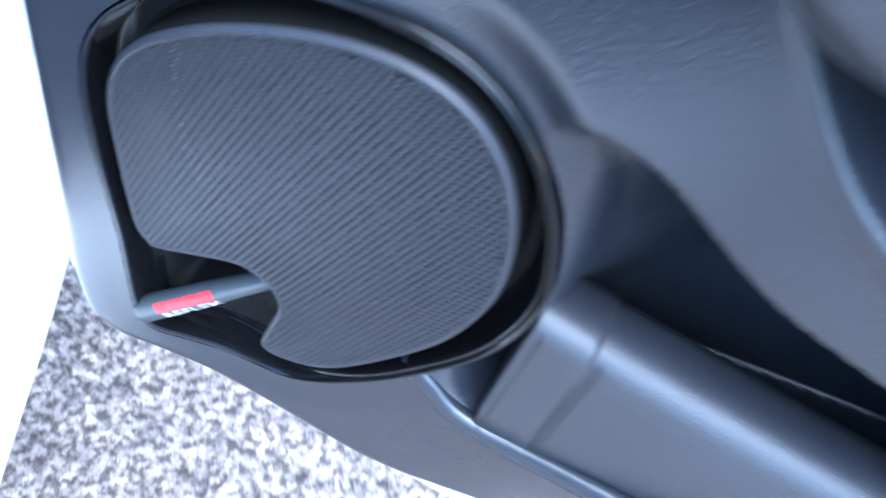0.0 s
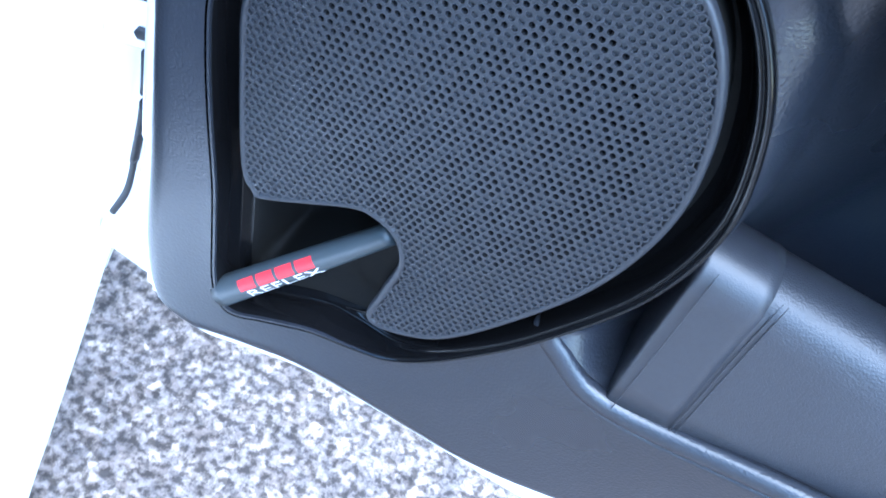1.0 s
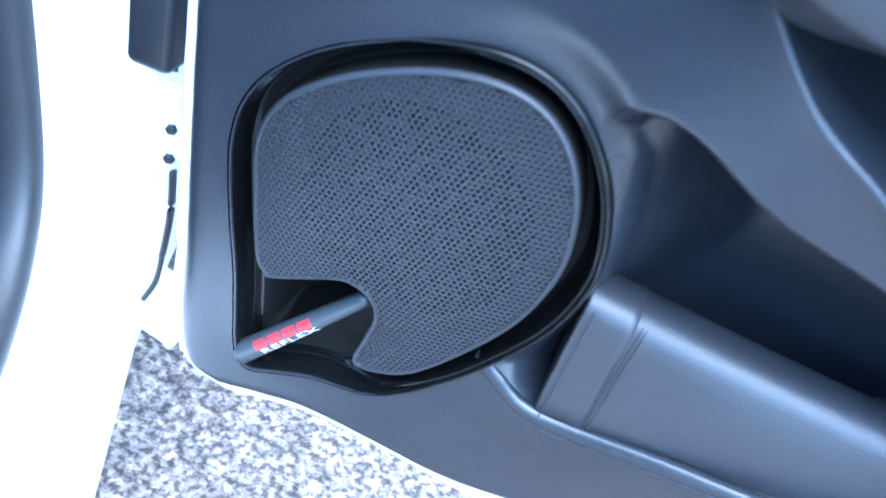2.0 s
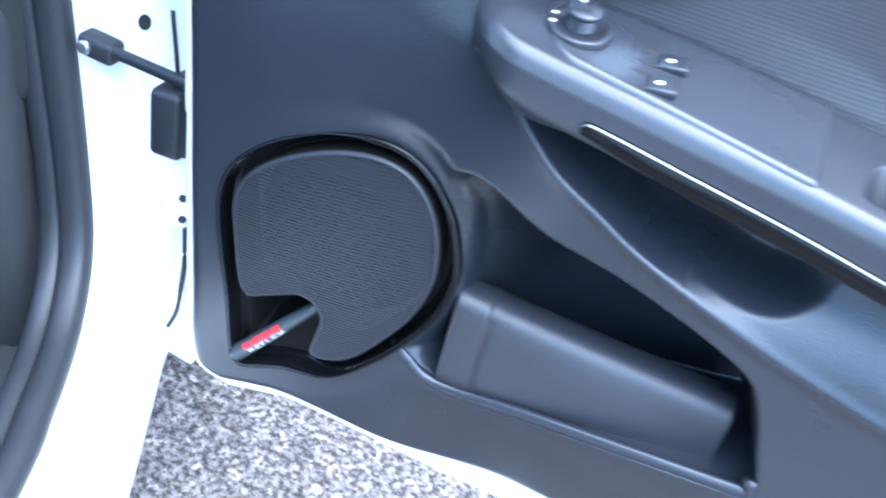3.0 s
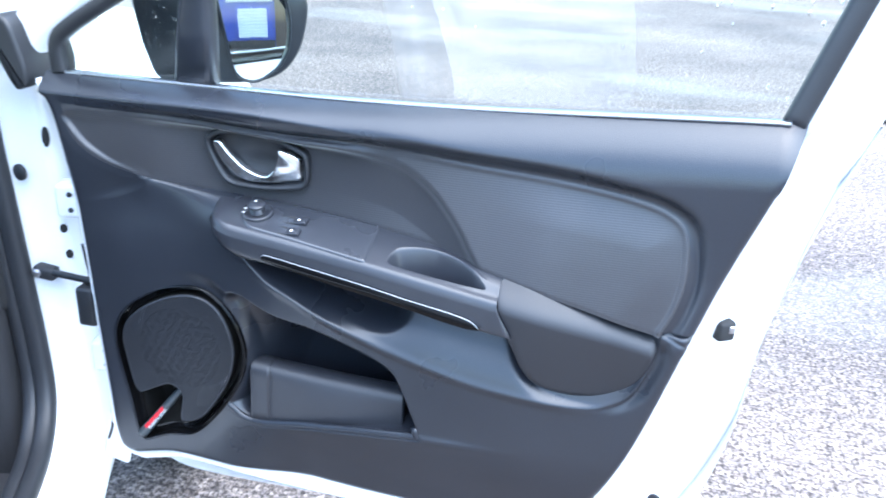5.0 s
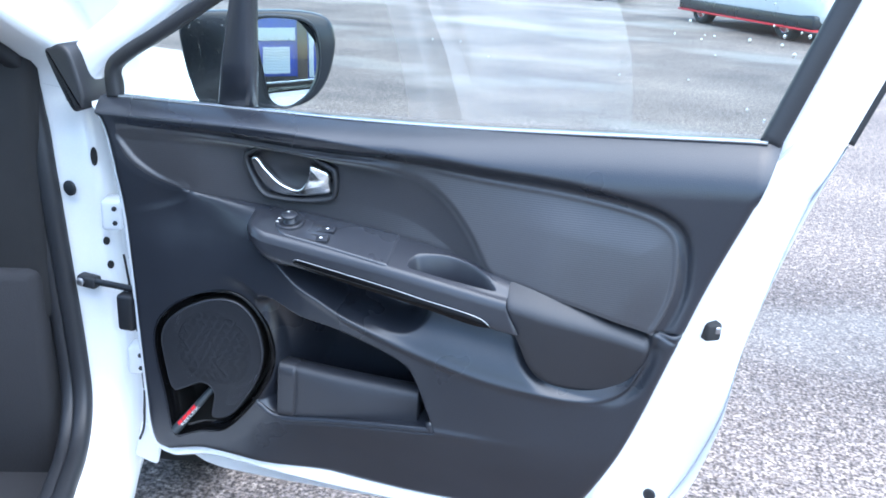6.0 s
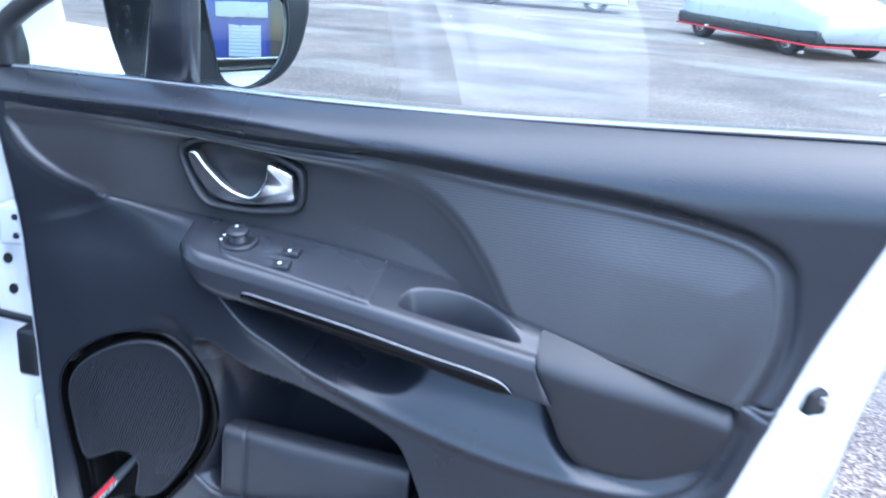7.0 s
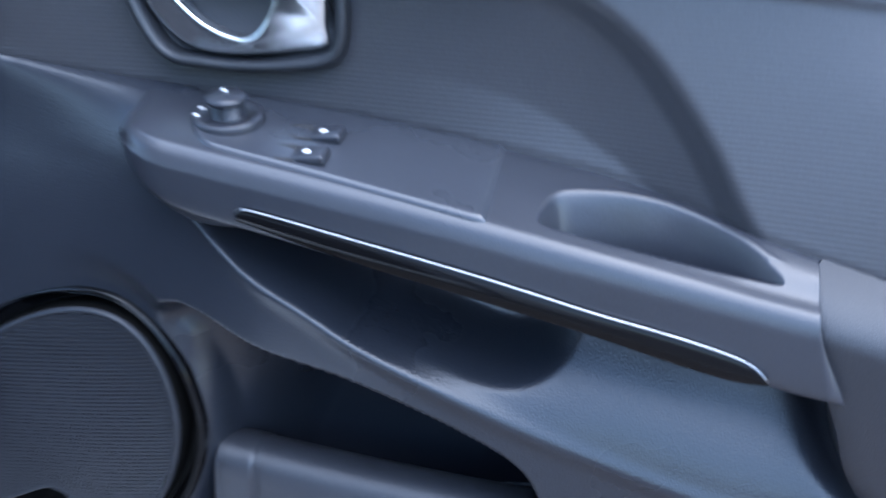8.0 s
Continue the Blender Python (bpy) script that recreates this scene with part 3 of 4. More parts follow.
# ---- armrest ----
@functools.lru_cache(maxsize=None)
def arm_row(x, n=44, bowl=True):
    t = min(1.0, max(0.0, (x - 0.281) / 0.045))
    yr = 0.100 - (0.100 - 0.046 + 0.006 * step(0.3, 0.6, np.array(x))) * math.sqrt(1 - (1 - t) ** 2)
    zb, zr, zu = curve_at(ARM_LINE, x), curve_at(ROLL_Z, x), curve_at(UNDER_Z, x)
    yb = float(insert_at(x)) + 0.004
    top = [(yb + 0.004, zb - 0.006), (yb - 0.004, zb - 0.002), (yb * 0.6 + yr * 0.4, zb * 0.55 + zr * 0.45 + 0.002), (yr + 0.013, zr + 0.003), (yr + 0.004, zr - 0.002), (yr, zr - 0.010), (yr - 0.0005, 0.6 * zr + 0.4 * zu)]
    shelf = [(yr + 0.001, zu + 0.006), (yr + 0.006, zu + 0.001), (yr + 0.020, zu), (yr + 0.075, zu + 0.006)]
    # the grab bowl: a rounded nose in front, then a hollow under the strip, down to the ridge
    zl = min(curve_at(RIDGE, x) - 0.004, zu - 0.006)
    yl = max(yr + 0.004, 0.078 + 0.056 * float(step(0.30, 0.43, np.array(x))))
    nose = [(yr + 0.0012, zu + 0.003), (yr + 0.10 * (yl - yr) + 0.002, zu + 0.18 * (zl - zu)), (yr + 0.50 * (yl - yr), zu + 0.60 * (zl - zu)), (yl, zl)]
    hollow = [(yr + 0.002, zu + 0.004), (yr + 0.008, zu + 0.001), (yr + 0.030, zu), (yr + 0.090, zu + 0.004)]
    j = float(step(0.318, 0.395, np.array(x)))
    deep = [(p[0] * (1 - j) + q[0] * j, p[1] * (1 - j) + q[1] * j) for p, q in zip(nose, hollow)]
    k = float(step(0.535, 0.60, np.array(x))) if bowl else 1.0
    pts = top + [(a[0] * (1 - k) + b[0] * k, a[1] * (1 - k) + b[1] * k) for a, b in zip(deep, shelf)]
    s = spline(pts, 12)
    u = np.linspace(0, 1, n)
    d = np.r_[0, np.cumsum(np.hypot(*np.diff(s, axis=0).T))]
    return np.stack([np.interp(u * d[-1], d, s[:, 0]), np.interp(u * d[-1], d, s[:, 1])], 1)


CUP = np.array([(0.543, 0.058), (0.549, 0.082), (0.570, 0.092), (0.605, 0.095), (0.635, 0.087), (0.658, 0.071), (0.675, 0.057), (0.645, 0.055), (0.600, 0.054), (0.565, 0.054)])
cup_edge = spline(CUP, 14, True)


def armrest():
    rows = []
    for x in np.r_[np.linspace(0.2815, 0.33, 24), np.linspace(0.332, 0.53, 90), np.linspace(0.531, 0.693, 180)]:
        r = arm_row(x, 170)
        s, _ = signed(cup_edge, np.stack([np.full(len(r), x), r[:, 0]], 1))
        top = r[:, 1] > curve_at(ROLL_Z, x) - 0.009
        dip = 0.060 * (1 - step(-0.012 - 0.008 * float(step(0.60, 0.555, np.array(x))), 0.0, s)) * top
        lip = 0.0012 * np.exp(-(((s - 0.002) / 0.003) ** 2)) * top * (r[:, 0] > 0.066) * float(step(0.556, 0.60, np.array(x)))
        rows.append([(x, y, z - d + l) for (y, z), d, l in zip(r, dip, lip)])
    last = rows[-1]
    for k in (0.5, 1.0):
        rows.append([(x + k * 0.022 * step(0.84, 0.785, np.array(z)), y + 0.0005 * k, z - 0.002 * k * step(0.84, 0.80, np.array(z))) for x, y, z in last])
    rows.append([(x - 0.001, y + 0.006, z) for x, y, z in rows[-1]])
    loft("armrest", rows, SOFT, door, "black soft armrest with a grab recess")


armrest()


def pad_depth(x, z):
    p = np.stack([x, z], 1)
    s, _ = signed(pad_edge, p)
    t = curve_at(ARM_LINE, x) + 0.002 - z
    y0 = insert_at(x) + 0.004
    y = y0 - (y0 - 0.0425) * np.sin(np.clip(t / 0.036, 0, 1) * np.pi / 2) + 0.30 * np.clip(t - 0.036, 0, 1) ** 1.1
    r = np.clip(1 + s / 0.012, 0, 1)
    return y + 0.030 * step(0.72, 0.91, x) + (0.0018 + 0.008 * step(0.72, 0.76, x)) * (1 - np.sqrt(1 - np.minimum(r, 0.999) ** 2)) * step(0.0, 0.02, t)


field("armrest_pad", pad_edge, pad_depth, PADDING, door, 0.002, label="padded black elbow rest with a fine weave", skirt=0.035)


# ---- speaker ----
TUBE_A, TUBE_B = np.array((0.1244, 0.4883)), np.array((0.2015, 0.5862))


def surround():
    """A rounded band with a fine double ridge round the speaker, and the sunken funnel floor inside it."""
    n = len(ring_edge)
    ins = []
    for a, b, c in zip(np.roll(ring_edge, 2, 0), ring_edge, np.roll(ring_edge, -2, 0)):
        t = (c - a) / np.linalg.norm(c - a)
        ins.append((t[1], -t[0]))
    ins = np.array(ins)
    if signed(ring_edge, ring_edge[:1] + 0.004 * ins[:1])[0][0] > 0:
        ins = -ins
    prof = [(-0.001, 0.102), (-0.0006, 0.0965), (0.0004, 0.0948), (0.0014, 0.0946), (0.0024, 0.0957), (0.0031, 0.0967), (0.0039, 0.0960), (0.0048, 0.0966), (0.0056, 0.0990), (0.0066, 0.106), (0.0080, 0.114), (0.0125, 0.1175)]
    prof = spline(prof, 3)
    rows = []
    for i in list(range(n)) + [0]:
        flat = float(step(0.27, 0.18, ring_edge[i, 0] + 0.5 * max(0.0, ring_edge[i, 1] - 0.70)))
        rows.append([(ring_edge[i, 0] + d * ins[i, 0], y * (1 - flat) + flat * (0.0990 + 0.0187 * float(step(0.0003, 0.0050, np.array(d)))), ring_edge[i, 1] + d * ins[i, 1]) for d, y in prof])
    loft("speaker_surround", rows, GLOSS, door, "gloss black speaker surround")
    inner = inset(ring_edge, 0.012)

    def floor(x, z):
        p = np.stack([x, z], 1)
        so, _ = signed(inner, p)
        si, _ = signed(grille_edge, p)
        deep = step(0.0, 0.018, np.minimum(-so, np.maximum(si, 0)))
        off = (p - TUBE_A) @ np.array((TUBE_A[1] - TUBE_B[1], TUBE_B[0] - TUBE_A[0])) / np.hypot(*(TUBE_B - TUBE_A))
        return 0.1172 + deep * (0.004 + 0.024 * step(-0.004, 0.010, off))

    field("funnel", inner, floor, FUNNEL, door, 0.0016, holes=(inset(grille_edge, 0.001),), label="gloss black bass funnel", skirt=0.02)


surround()


def grille_depth(x, z):
    s, _ = signed(grille_edge, np.stack([np.atleast_1d(x), np.atleast_1d(z)], 1))
    return 0.0935 - 0.006 * (1 - np.exp(s / 0.03)) + 0.003 * step(-0.003, 0.0, s)


def edge_of_cell(q, size):
    """How much nearer a place is to its own middle of a honeycomb than to the next one."""
    best = []
    j0 = int(round(q[1] / (size * 0.866)))
    for j in (j0 - 1, j0, j0 + 1):
        i0 = int(round(q[0] / size - 0.5 * (j % 2)))
        for i in (i0 - 1, i0, i0 + 1):
            best.append(math.hypot(q[0] - (i + 0.5 * (j % 2)) * size, q[1] - j * size * 0.866))
    best.sort()
    return best[1] - best[0]


def grille():
    p = 0.0036
    tilt = radians(8)
    lo, hi = grille_edge.min(0), grille_edge.max(0)
    mid = (lo + hi) / 2
    spots = []
    for j in range(-40, 41):
        for i in range(-36, 37):
            a, b = (i + 0.5 * (j % 2)) * p, j * p * 0.866
            spots.append((mid[0] + a * math.cos(tilt) - b * math.sin(tilt), mid[1] + a * math.sin(tilt) + b * math.cos(tilt), i, j))
    c = np.array([q[:2] for q in spots])
    s, _ = signed(grille_edge, c)
    turn = tilt + radians(30)
    corner = np.array([(math.cos(turn + k * math.pi / 3), math.sin(turn + k * math.pi / 3)) for k in range(6)])
    verts, faces = [], []
    depths = grille_depth(c[:, 0], c[:, 1])
    for (cx, cz, i, j), d, y0 in zip(spots, s, depths):
        if d > -0.0030:
            continue
        near = math.hypot(cx - 0.214, cz - 0.668)
        open_hole = near < 0.066 and edge_of_cell((cx, cz), 4.0 * p) > 0.75 * p
        depth = 0.0040 if open_hole else 0.0012
        n0 = len(verts)
        outer, inner = corner * p / math.sqrt(3), corner * p * 0.375
        for q in outer:
            verts.append((cx + q[0], float(y0), cz + q[1]))
        for q in inner:
            verts.append((cx + q[0], y0, cz + q[1]))
        for q in inner * 0.85:
            verts.append((cx + q[0], y0 + depth, cz + q[1]))
        for k in range(6):
            m = (k + 1) % 6
            faces.append((n0 + k, n0 + m, n0 + 6 + m, n0 + 6 + k))
            faces.append((n0 + 6 + k, n0 + 6 + m, n0 + 12 + m, n0 + 12 + k))
        faces.append(tuple(n0 + 12 + k for k in range(6)))
    from_lists("speaker_grille", verts, faces, GRILLE, door, "dark grey grille with fine hexagonal holes", smooth=False)
    ringed("grille_rim", spline(GRILLE_EDGE, 10, True), [(0.0, 0.0962), (0.0005, 0.0940), (0.0014, 0.0928), (0.0026, 0.0926), (0.0040, 0.0934), (0.0047, 0.0960)], GRILLE, door, "smooth grille rim", cap=False)
    ringed("grille_wall", spline(GRILLE_EDGE, 10, True), [(0.0002, 0.122), (0.0, 0.1000), (0.0, 0.0962)], FUNNEL, door, "gloss black wall under the grille rim", cap=False)


grille()
part("speaker_cone", lathe_bm([(0.0, -0.004), (0.02, -0.002), (0.022, 0.012), (0.066, -0.004), (0.074, -0.006), (0.08, 0.0)], 40, pose(0.214, 0.118, 0.668, 90, 0, 0)), DARK, door, "black speaker cone")


def tube_radius(u):
    return 0.0084 - 0.0030 * u


def bass_tube():
    side = np.array((TUBE_A[1] - TUBE_B[1], TUBE_B[0] - TUBE_A[0])) / np.hypot(*(TUBE_B - TUBE_A))
    rows = []
    for t in np.linspace(0.03, 0.99, 24):
        c, r = TUBE_A + (TUBE_B - TUBE_A) * t, tube_radius(t)
        rows.append([(c[0] + side[0] * r * math.sin(a), 0.1046 + 0.002 * t - r * math.cos(a), c[1] + side[1] * r * math.sin(a)) for a in np.linspace(0, 2 * np.pi, 20, endpoint=False)])
    return loft("bass_tube", rows, TUBE, door, "grey tube with red and white lettering", close=True)


bass_tube()


def on_tube(u, v, lift):
    """A place on the tube's skin: u along it, v round it from the side that faces up and out."""
    length = np.hypot(*(TUBE_B - TUBE_A))
    r = tube_radius(u / length)
    a = v / r + 0.45
    q = TUBE_A + (TUBE_B - TUBE_A) * u / length + np.array((TUBE_A[1] - TUBE_B[1], TUBE_B[0] - TUBE_A[0])) / length * (r + lift) * math.sin(a)
    return (q[0], 0.1046 + 0.002 * u / length - (r + lift) * math.cos(a), q[1])


def tube_marks():
    cu = bpy.data.curves.new("lettering", "FONT")
    cu.body, cu.size, cu.extrude = "REFLEX", 0.0064, 0.0
    cu.align_x, cu.align_y = "CENTER", "CENTER"
    ob = bpy.data.objects.new("lettering", cu)
    scene.collection.objects.link(ob)
    mesh = bpy.data.meshes.new_from_object(ob.evaluated_get(bpy.context.evaluated_depsgraph_get()))
    bpy.data.objects.remove(ob)
    for v in mesh.vertices:
        v.co = on_tube(0.0530 + 2.5 * v.co.x, v.co.y - 0.0067, 0.0005)
    link_mesh("lettering", mesh, WHITE_MARK, door, smooth=False)
    for k in range(4):
        u0 = 0.0245 + 0.0136 * k
        grid = [[on_tube(u0 + 0.0113 * a / 4, -0.0038 + 0.0062 * b / 6, 0.0001) for b in range(7)] for a in range(5)]
        loft("red_block", grid, RED_MARK, door)


tube_marks()


# ---- door handle ----
def handle():
    ringed("handle_bezel", spline(BEZEL, 14, True), [(0.0, 0.126), (0.0, 0.1165), (0.0008, 0.1145), (0.0024, 0.1130), (0.0048, 0.1132), (0.0066, 0.1150), (0.0080, 0.1190), (0.0100, 0.132), (0.0120, 0.143)], RUBBER, door, "black bezel round the inside handle")
    lever = spline([(0.276, 0.986), (0.283, 0.993), (0.291, 0.991), (0.301, 0.977), (0.324, 0.957), (0.345, 0.949), (0.357, 0.951), (0.366, 0.961), (0.371, 0.975), (0.373, 0.988), (0.386, 0.985), (0.401, 0.976), (0.402, 0.960), (0.399, 0.944), (0.360, 0.938), (0.325, 0.936), (0.302, 0.943), (0.284, 0.961)], 10, True)

    def lean(x, z):
        return 0.30 * np.clip(curve_at([(0.27, 0.995), (0.300, 0.968), (0.322, 0.951), (0.36, 0.945), (0.385, 0.975), (0.41, 0.985)], x) - z, -0.01, 0.03)

    ringed("handle_lever", lever, [(0.0, 0.124), (0.0, 0.1170), (0.0005, 0.1148), (0.0013, 0.1132), (0.0024, 0.1122), (0.0036, 0.1118)], CHROME, door, "satin chrome release lever", depth=lean)


handle()


# ---- switches and trim strip on the armrest ----
def arm_point(x, f):
    """A place on the armrest's skin: x along, f from the back line (0) over the top to the under edge (1), and its normal."""
    r = arm_row(x, 81, False)
    i = f * 80
    y, z = np.interp(i, range(81), r[:, 0]), np.interp(i, range(81), r[:, 1])
    ya, za = np.interp(i - 1, range(81), r[:, 0]), np.interp(i - 1, range(81), r[:, 1])
    yb, zb = np.interp(i + 1, range(81), r[:, 0]), np.interp(i + 1, range(81), r[:, 1])
    t = np.array((yb - ya, zb - za)) / math.hypot(yb - ya, zb - za)
    return Vector((x, y, z)), Vector((0, t[1], -t[0]))


def arm_patch(name, corners, lift, mat, parent, label="", nx=40, nf=14):
    """A plate laid on the armrest between two lines f0(x), f1(x)."""
    x0, x1, f0, f1 = corners
    rows = []
    for x in np.linspace(x0, x1, nx):
        u = (x - x0) / (x1 - x0)
        row = []
        a, b = f0(x), f1(x)
        for v in np.linspace(0, 1, nf):
            p, nrm = arm_point(x, a + (b - a) * v)
            rise = lift * min(1, v * nf / 1.6, (1 - v) * nf / 1.6, u * nx / 1.6, (1 - u) * nx / 1.6) - 0.0006
            row.append(p + nrm * rise)
        rows.append(row)
    return loft(name, rows, mat, parent, label)


def plate_front(x):
    return 0.415 - 0.16 * max(0.0, (0.356 - x) / 0.030) ** 2 - 0.012 * max(0.0, (x - 0.507) / 0.010) ** 2


arm_patch("switch_plate", (0.326, 0.517, lambda x: 0.03, plate_front), 0.0028, PLATE, door, "smooth black window switch plate", nx=110, nf=44)


def dial():
    p, nrm = arm_point(0.351, 0.245)
    m = Matrix.Translation(p) @ nrm.to_track_quat("Z", "Y").to_matrix().to_4x4()
    m = m @ pose(0, 0, 0.0028)
    part("mirror_dial", lathe_bm([(0.0215, -0.002), (0.0215, 0.0020), (0.0207, 0.0028), (0.0168, 0.0028), (0.0156, 0.0014), (0, 0.0014)], 48, m), SOFT, door, "black mirror adjuster base ring")
    bellows = [(0.0085, 0.0014)]
    for k in range(4):
        bellows += [(0.0085, 0.0028 + 0.0018 * k), (0.0074, 0.0032 + 0.0018 * k), (0.0074, 0.0040 + 0.0018 * k), (0.0085, 0.0044 + 0.0018 * k)]
    bellows += [(0.0078, 0.0104), (0.0096, 0.0110), (0.0102, 0.0118), (0.0102, 0.0134), (0.0092, 0.0146), (0.0, 0.0150)]
    part("knob", lathe_bm([(1.2 * r, h) for r, h in bellows], 40, m), SOFT, door, "ribbed black adjuster knob with a flat cap")
    for k, ang in enumerate((170, 200, 120)):
        a = radians(ang)
        h, r = (0.0026, 0.0187) if k < 2 else (0.0147, 0.0065)
        part("mark", box_bm(-0.0018, 0.0018, -0.0010, 0.0010, 0, 0.0006, 0, 1, m @ pose(r * math.cos(a), r * math.sin(a), h)), WHITE_MARK, door)


dial()


def window_switches():
    for x, f in ((0.409, 0.225), (0.407, 0.345)):
        p, nrm = arm_point(x, f)
        m = Matrix.Translation(p) @ nrm.to_track_quat("Z", "Y").to_matrix().to_4x4()
        rot = m @ pose(0, 0, 0.0030, 0, 0, 0)
        # a shallow dish whose dark colour stands for the shade in the finger hollow
        part("recess_shade", lathe_bm([(1.0, 0.0), (0.96, 0.0010), (0.8, 0.0006), (0.0, -0.0016)], 28, rot @ pose(-0.010, 0, 0) @ Matrix.Diagonal((0.0155, 0.0082, 1, 1))), DARK, door, "shallow dish coloured dark for the shade in the finger recess")
        part("window_switch", box_bm(-0.006, 0.014, -0.0072, 0.0072, -0.004, 0.0022, 0.0018, 3, rot @ pose(0, 0, 0, 0, -9, 0)), SOFT, door, "black rocker switch with a white window symbol")
        part("symbol", lathe_bm([(1.0, 0.0), (1.0, 0.0004), (0.0, 0.0006)], 16, rot @ pose(0.002, 0, 0.0024, 0, -9, 0) @ Matrix.Diagonal((0.0025, 0.0018, 1, 1))), WHITE_MARK, door)


window_switches()


def gloss_strip():
    rows, line = [], []
    for x in np.linspace(0.374, 0.673, 110):
        zt, zd = curve_at(STRIP_TOP, x), curve_at(STRIP_LOW, x)
        zd = min(zd, zt - 0.002)
        r = arm_row(x, 60)
        y = r[:, 0].min() - 0.0004
        rows.append([(x, y + 0.004, zt + 0.0006), (x, y - 0.0010, zt), (x, y - 0.0024, zt - 0.0012), (x, y - 0.0026, 0.5 * (zt + zd)), (x, y - 0.0016, zd + 0.0008), (x, y + 0.0006, zd), (x, y + 0.006, zd - 0.0005)])
        line.append((x, y - 0.0016, zt - 0.0002))
    loft("trim_strip", rows, STRIP, door, "gloss black trim strip")
    sweep("chrome_line", line, oval(0.0022, 0.0012, 8), SATIN, door, "thin satin metal edge")


gloss_strip()


# ---- outer door panel ----
def outer_skin(x, z):
    e, _ = signed(shell_edge, np.stack([x, z], 1))
    return 0.235 + 0.02 * (1 - np.exp(e / 0.08)) - 0.02 * step(0.8, 1.06, z)


field("outer_skin", shell_edge, outer_skin, PAINT, door, 0.02, label="white painted outer door panel", skirt=-0.06)


# the ledge seal, given a metal surface to imitate the sky glint along it
belt_line = [(x, 0.083 + 0.010 * float(step(0.3, 0.0, np.array(x))) + 0.044, curve_at(BELT, x) - 0.0015) for x in np.linspace(0.03, 1.012, 60)]
sweep("belt_seal_glint", belt_line, oval(0.009, 0.006, 12, 3), SATIN, door, "seal along the window ledge, made metallic to imitate a sky glint")


def latch_and_plugs():
    m = pose(0.983, 0.146, 0.798, 0, 0, 30)
    # a solid block, coloured dark for the shade inside the latch opening
    part("latch", box_bm(-0.013, 0.013, -0.009, 0.02, -0.014, 0.014, 0.005, 3, m), DARK, door, "dark block in place of the shaded door latch opening")
    part("latch_claw", box_bm(0.001, 0.010, -0.0105, 0.0, -0.002, 0.009, 0.002, 2, m), STEEL, door)
    for x, y, z in ((0.935, 0.196, 0.471),):
        part("rubber_plug", lathe_bm([(0.0105, 0), (0.0105, 0.002), (0.008, 0.003), (0, 0.002)], 24, pose(x, y, z, 90, 0, -15)), RUBBER, door, "black rubber plug")


latch_and_plugs()


# ---- window frame, glass and mirror ----
def window_frame():
    rear = [(1.022, 0.205, 0.93), (1.045, 0.190, 1.01), (1.068, 0.172, 1.078), (1.130, 0.165, 1.269), (1.175, 0.160, 1.40)]
    top = [(1.175, 0.160, 1.40), (1.13, 0.155, 1.475), (0.95, 0.150, 1.505), (0.62, 0.150, 1.495), (0.42, 0.155, 1.44)]
    front = [(0.42, 0.155, 1.44), (0.21, 0.165, 1.285), (0.05, 0.17, 1.165), (-0.035, 0.175, 1.095), (-0.04, 0.175, 1.04)]
    path = np.vstack([spline(rear, 8)[:-1], spline(top, 8)[:-1], spline(front, 8)])
    rows = []
    for i, p in enumerate(path):
        t = path[min(i + 1, len(path) - 1)] - path[max(i - 1, 0)]
        t = t / np.linalg.norm(t)
        a = np.cross(t, (0, 1, 0))
        a = a / np.linalg.norm(a)
        w = 0.045 if p[0] > 1.0 else 0.028 if p[2] > 1.4 else 0.030
        rows.append([p + u * w * 2 * a + (0, v * 0.05, 0) for u, v in oval(1, 1, 16, 3.5)])
    loft("window_frame", rows, PAINT, door, "white painted window frame", close=True)
    inner = np.vstack([spline([(1.016, 0.14, 1.078), (1.078, 0.14, 1.269), (1.118, 0.138, 1.39)], 8)[:-1], spline([(1.118, 0.138, 1.39), (1.08, 0.135, 1.44), (0.93, 0.132, 1.462), (0.64, 0.132, 1.452), (0.45, 0.135, 1.40), (0.27, 0.14, 1.262)], 8)])
    sweep("glass_channel", inner, oval(0.028, 0.022, 12, 4), RUBBER, door, "black rubber glass channel", up=(0, 1, 0))
    outer = spline([(1.126, 0.19, 1.082), (1.158, 0.19, 1.179), (1.205, 0.185, 1.33), (1.215, 0.18, 1.42)], 8)
    sweep("edge_seal", outer, oval(0.012, 0.016, 10, 3), RUBBER, door, "black door edge seal", up=(0, 1, 0))
    quarter = spline([(0.036, 0.14, 1.058), (0.036, 0.14, 1.100), (0.060, 0.14, 1.125), (0.125, 0.14, 1.165), (0.25, 0.14, 1.245)], 8)
    sweep("quarter_seal", quarter, oval(0.022, 0.022, 12, 4), RUBBER, door, "black quarter window seal", up=(0, 1, 0))
    rows = []
    for x0, x1, z in ((0.212, 0.272, 1.05), (0.222, 0.274, 1.13), (0.238, 0.274, 1.22), (0.262, 0.284, 1.28)):
        rows.append([((x0 + x1) / 2 + u * (x1 - x0), 0.145 + v * 0.035, z) for u, v in oval(1, 1, 16, 4)])
    loft("divider_bar", rows, PLASTIC, door, "black divider between quarter light and window", close=True)
    for name, pts in (("window_pane", [(0.27, 1.04), (1.012, 1.06), (1.10, 1.40), (1.05, 1.44), (0.7, 1.45), (0.47, 1.40), (0.27, 1.25)]), ("quarter_pane", [(0.04, 1.04), (0.24, 1.04), (0.25, 1.235), (0.13, 1.165), (0.04, 1.10)])):
        bm = bmesh.new()
        bm.faces.new([bm.verts.new((x, 0.144, z)) for x, z in pts])
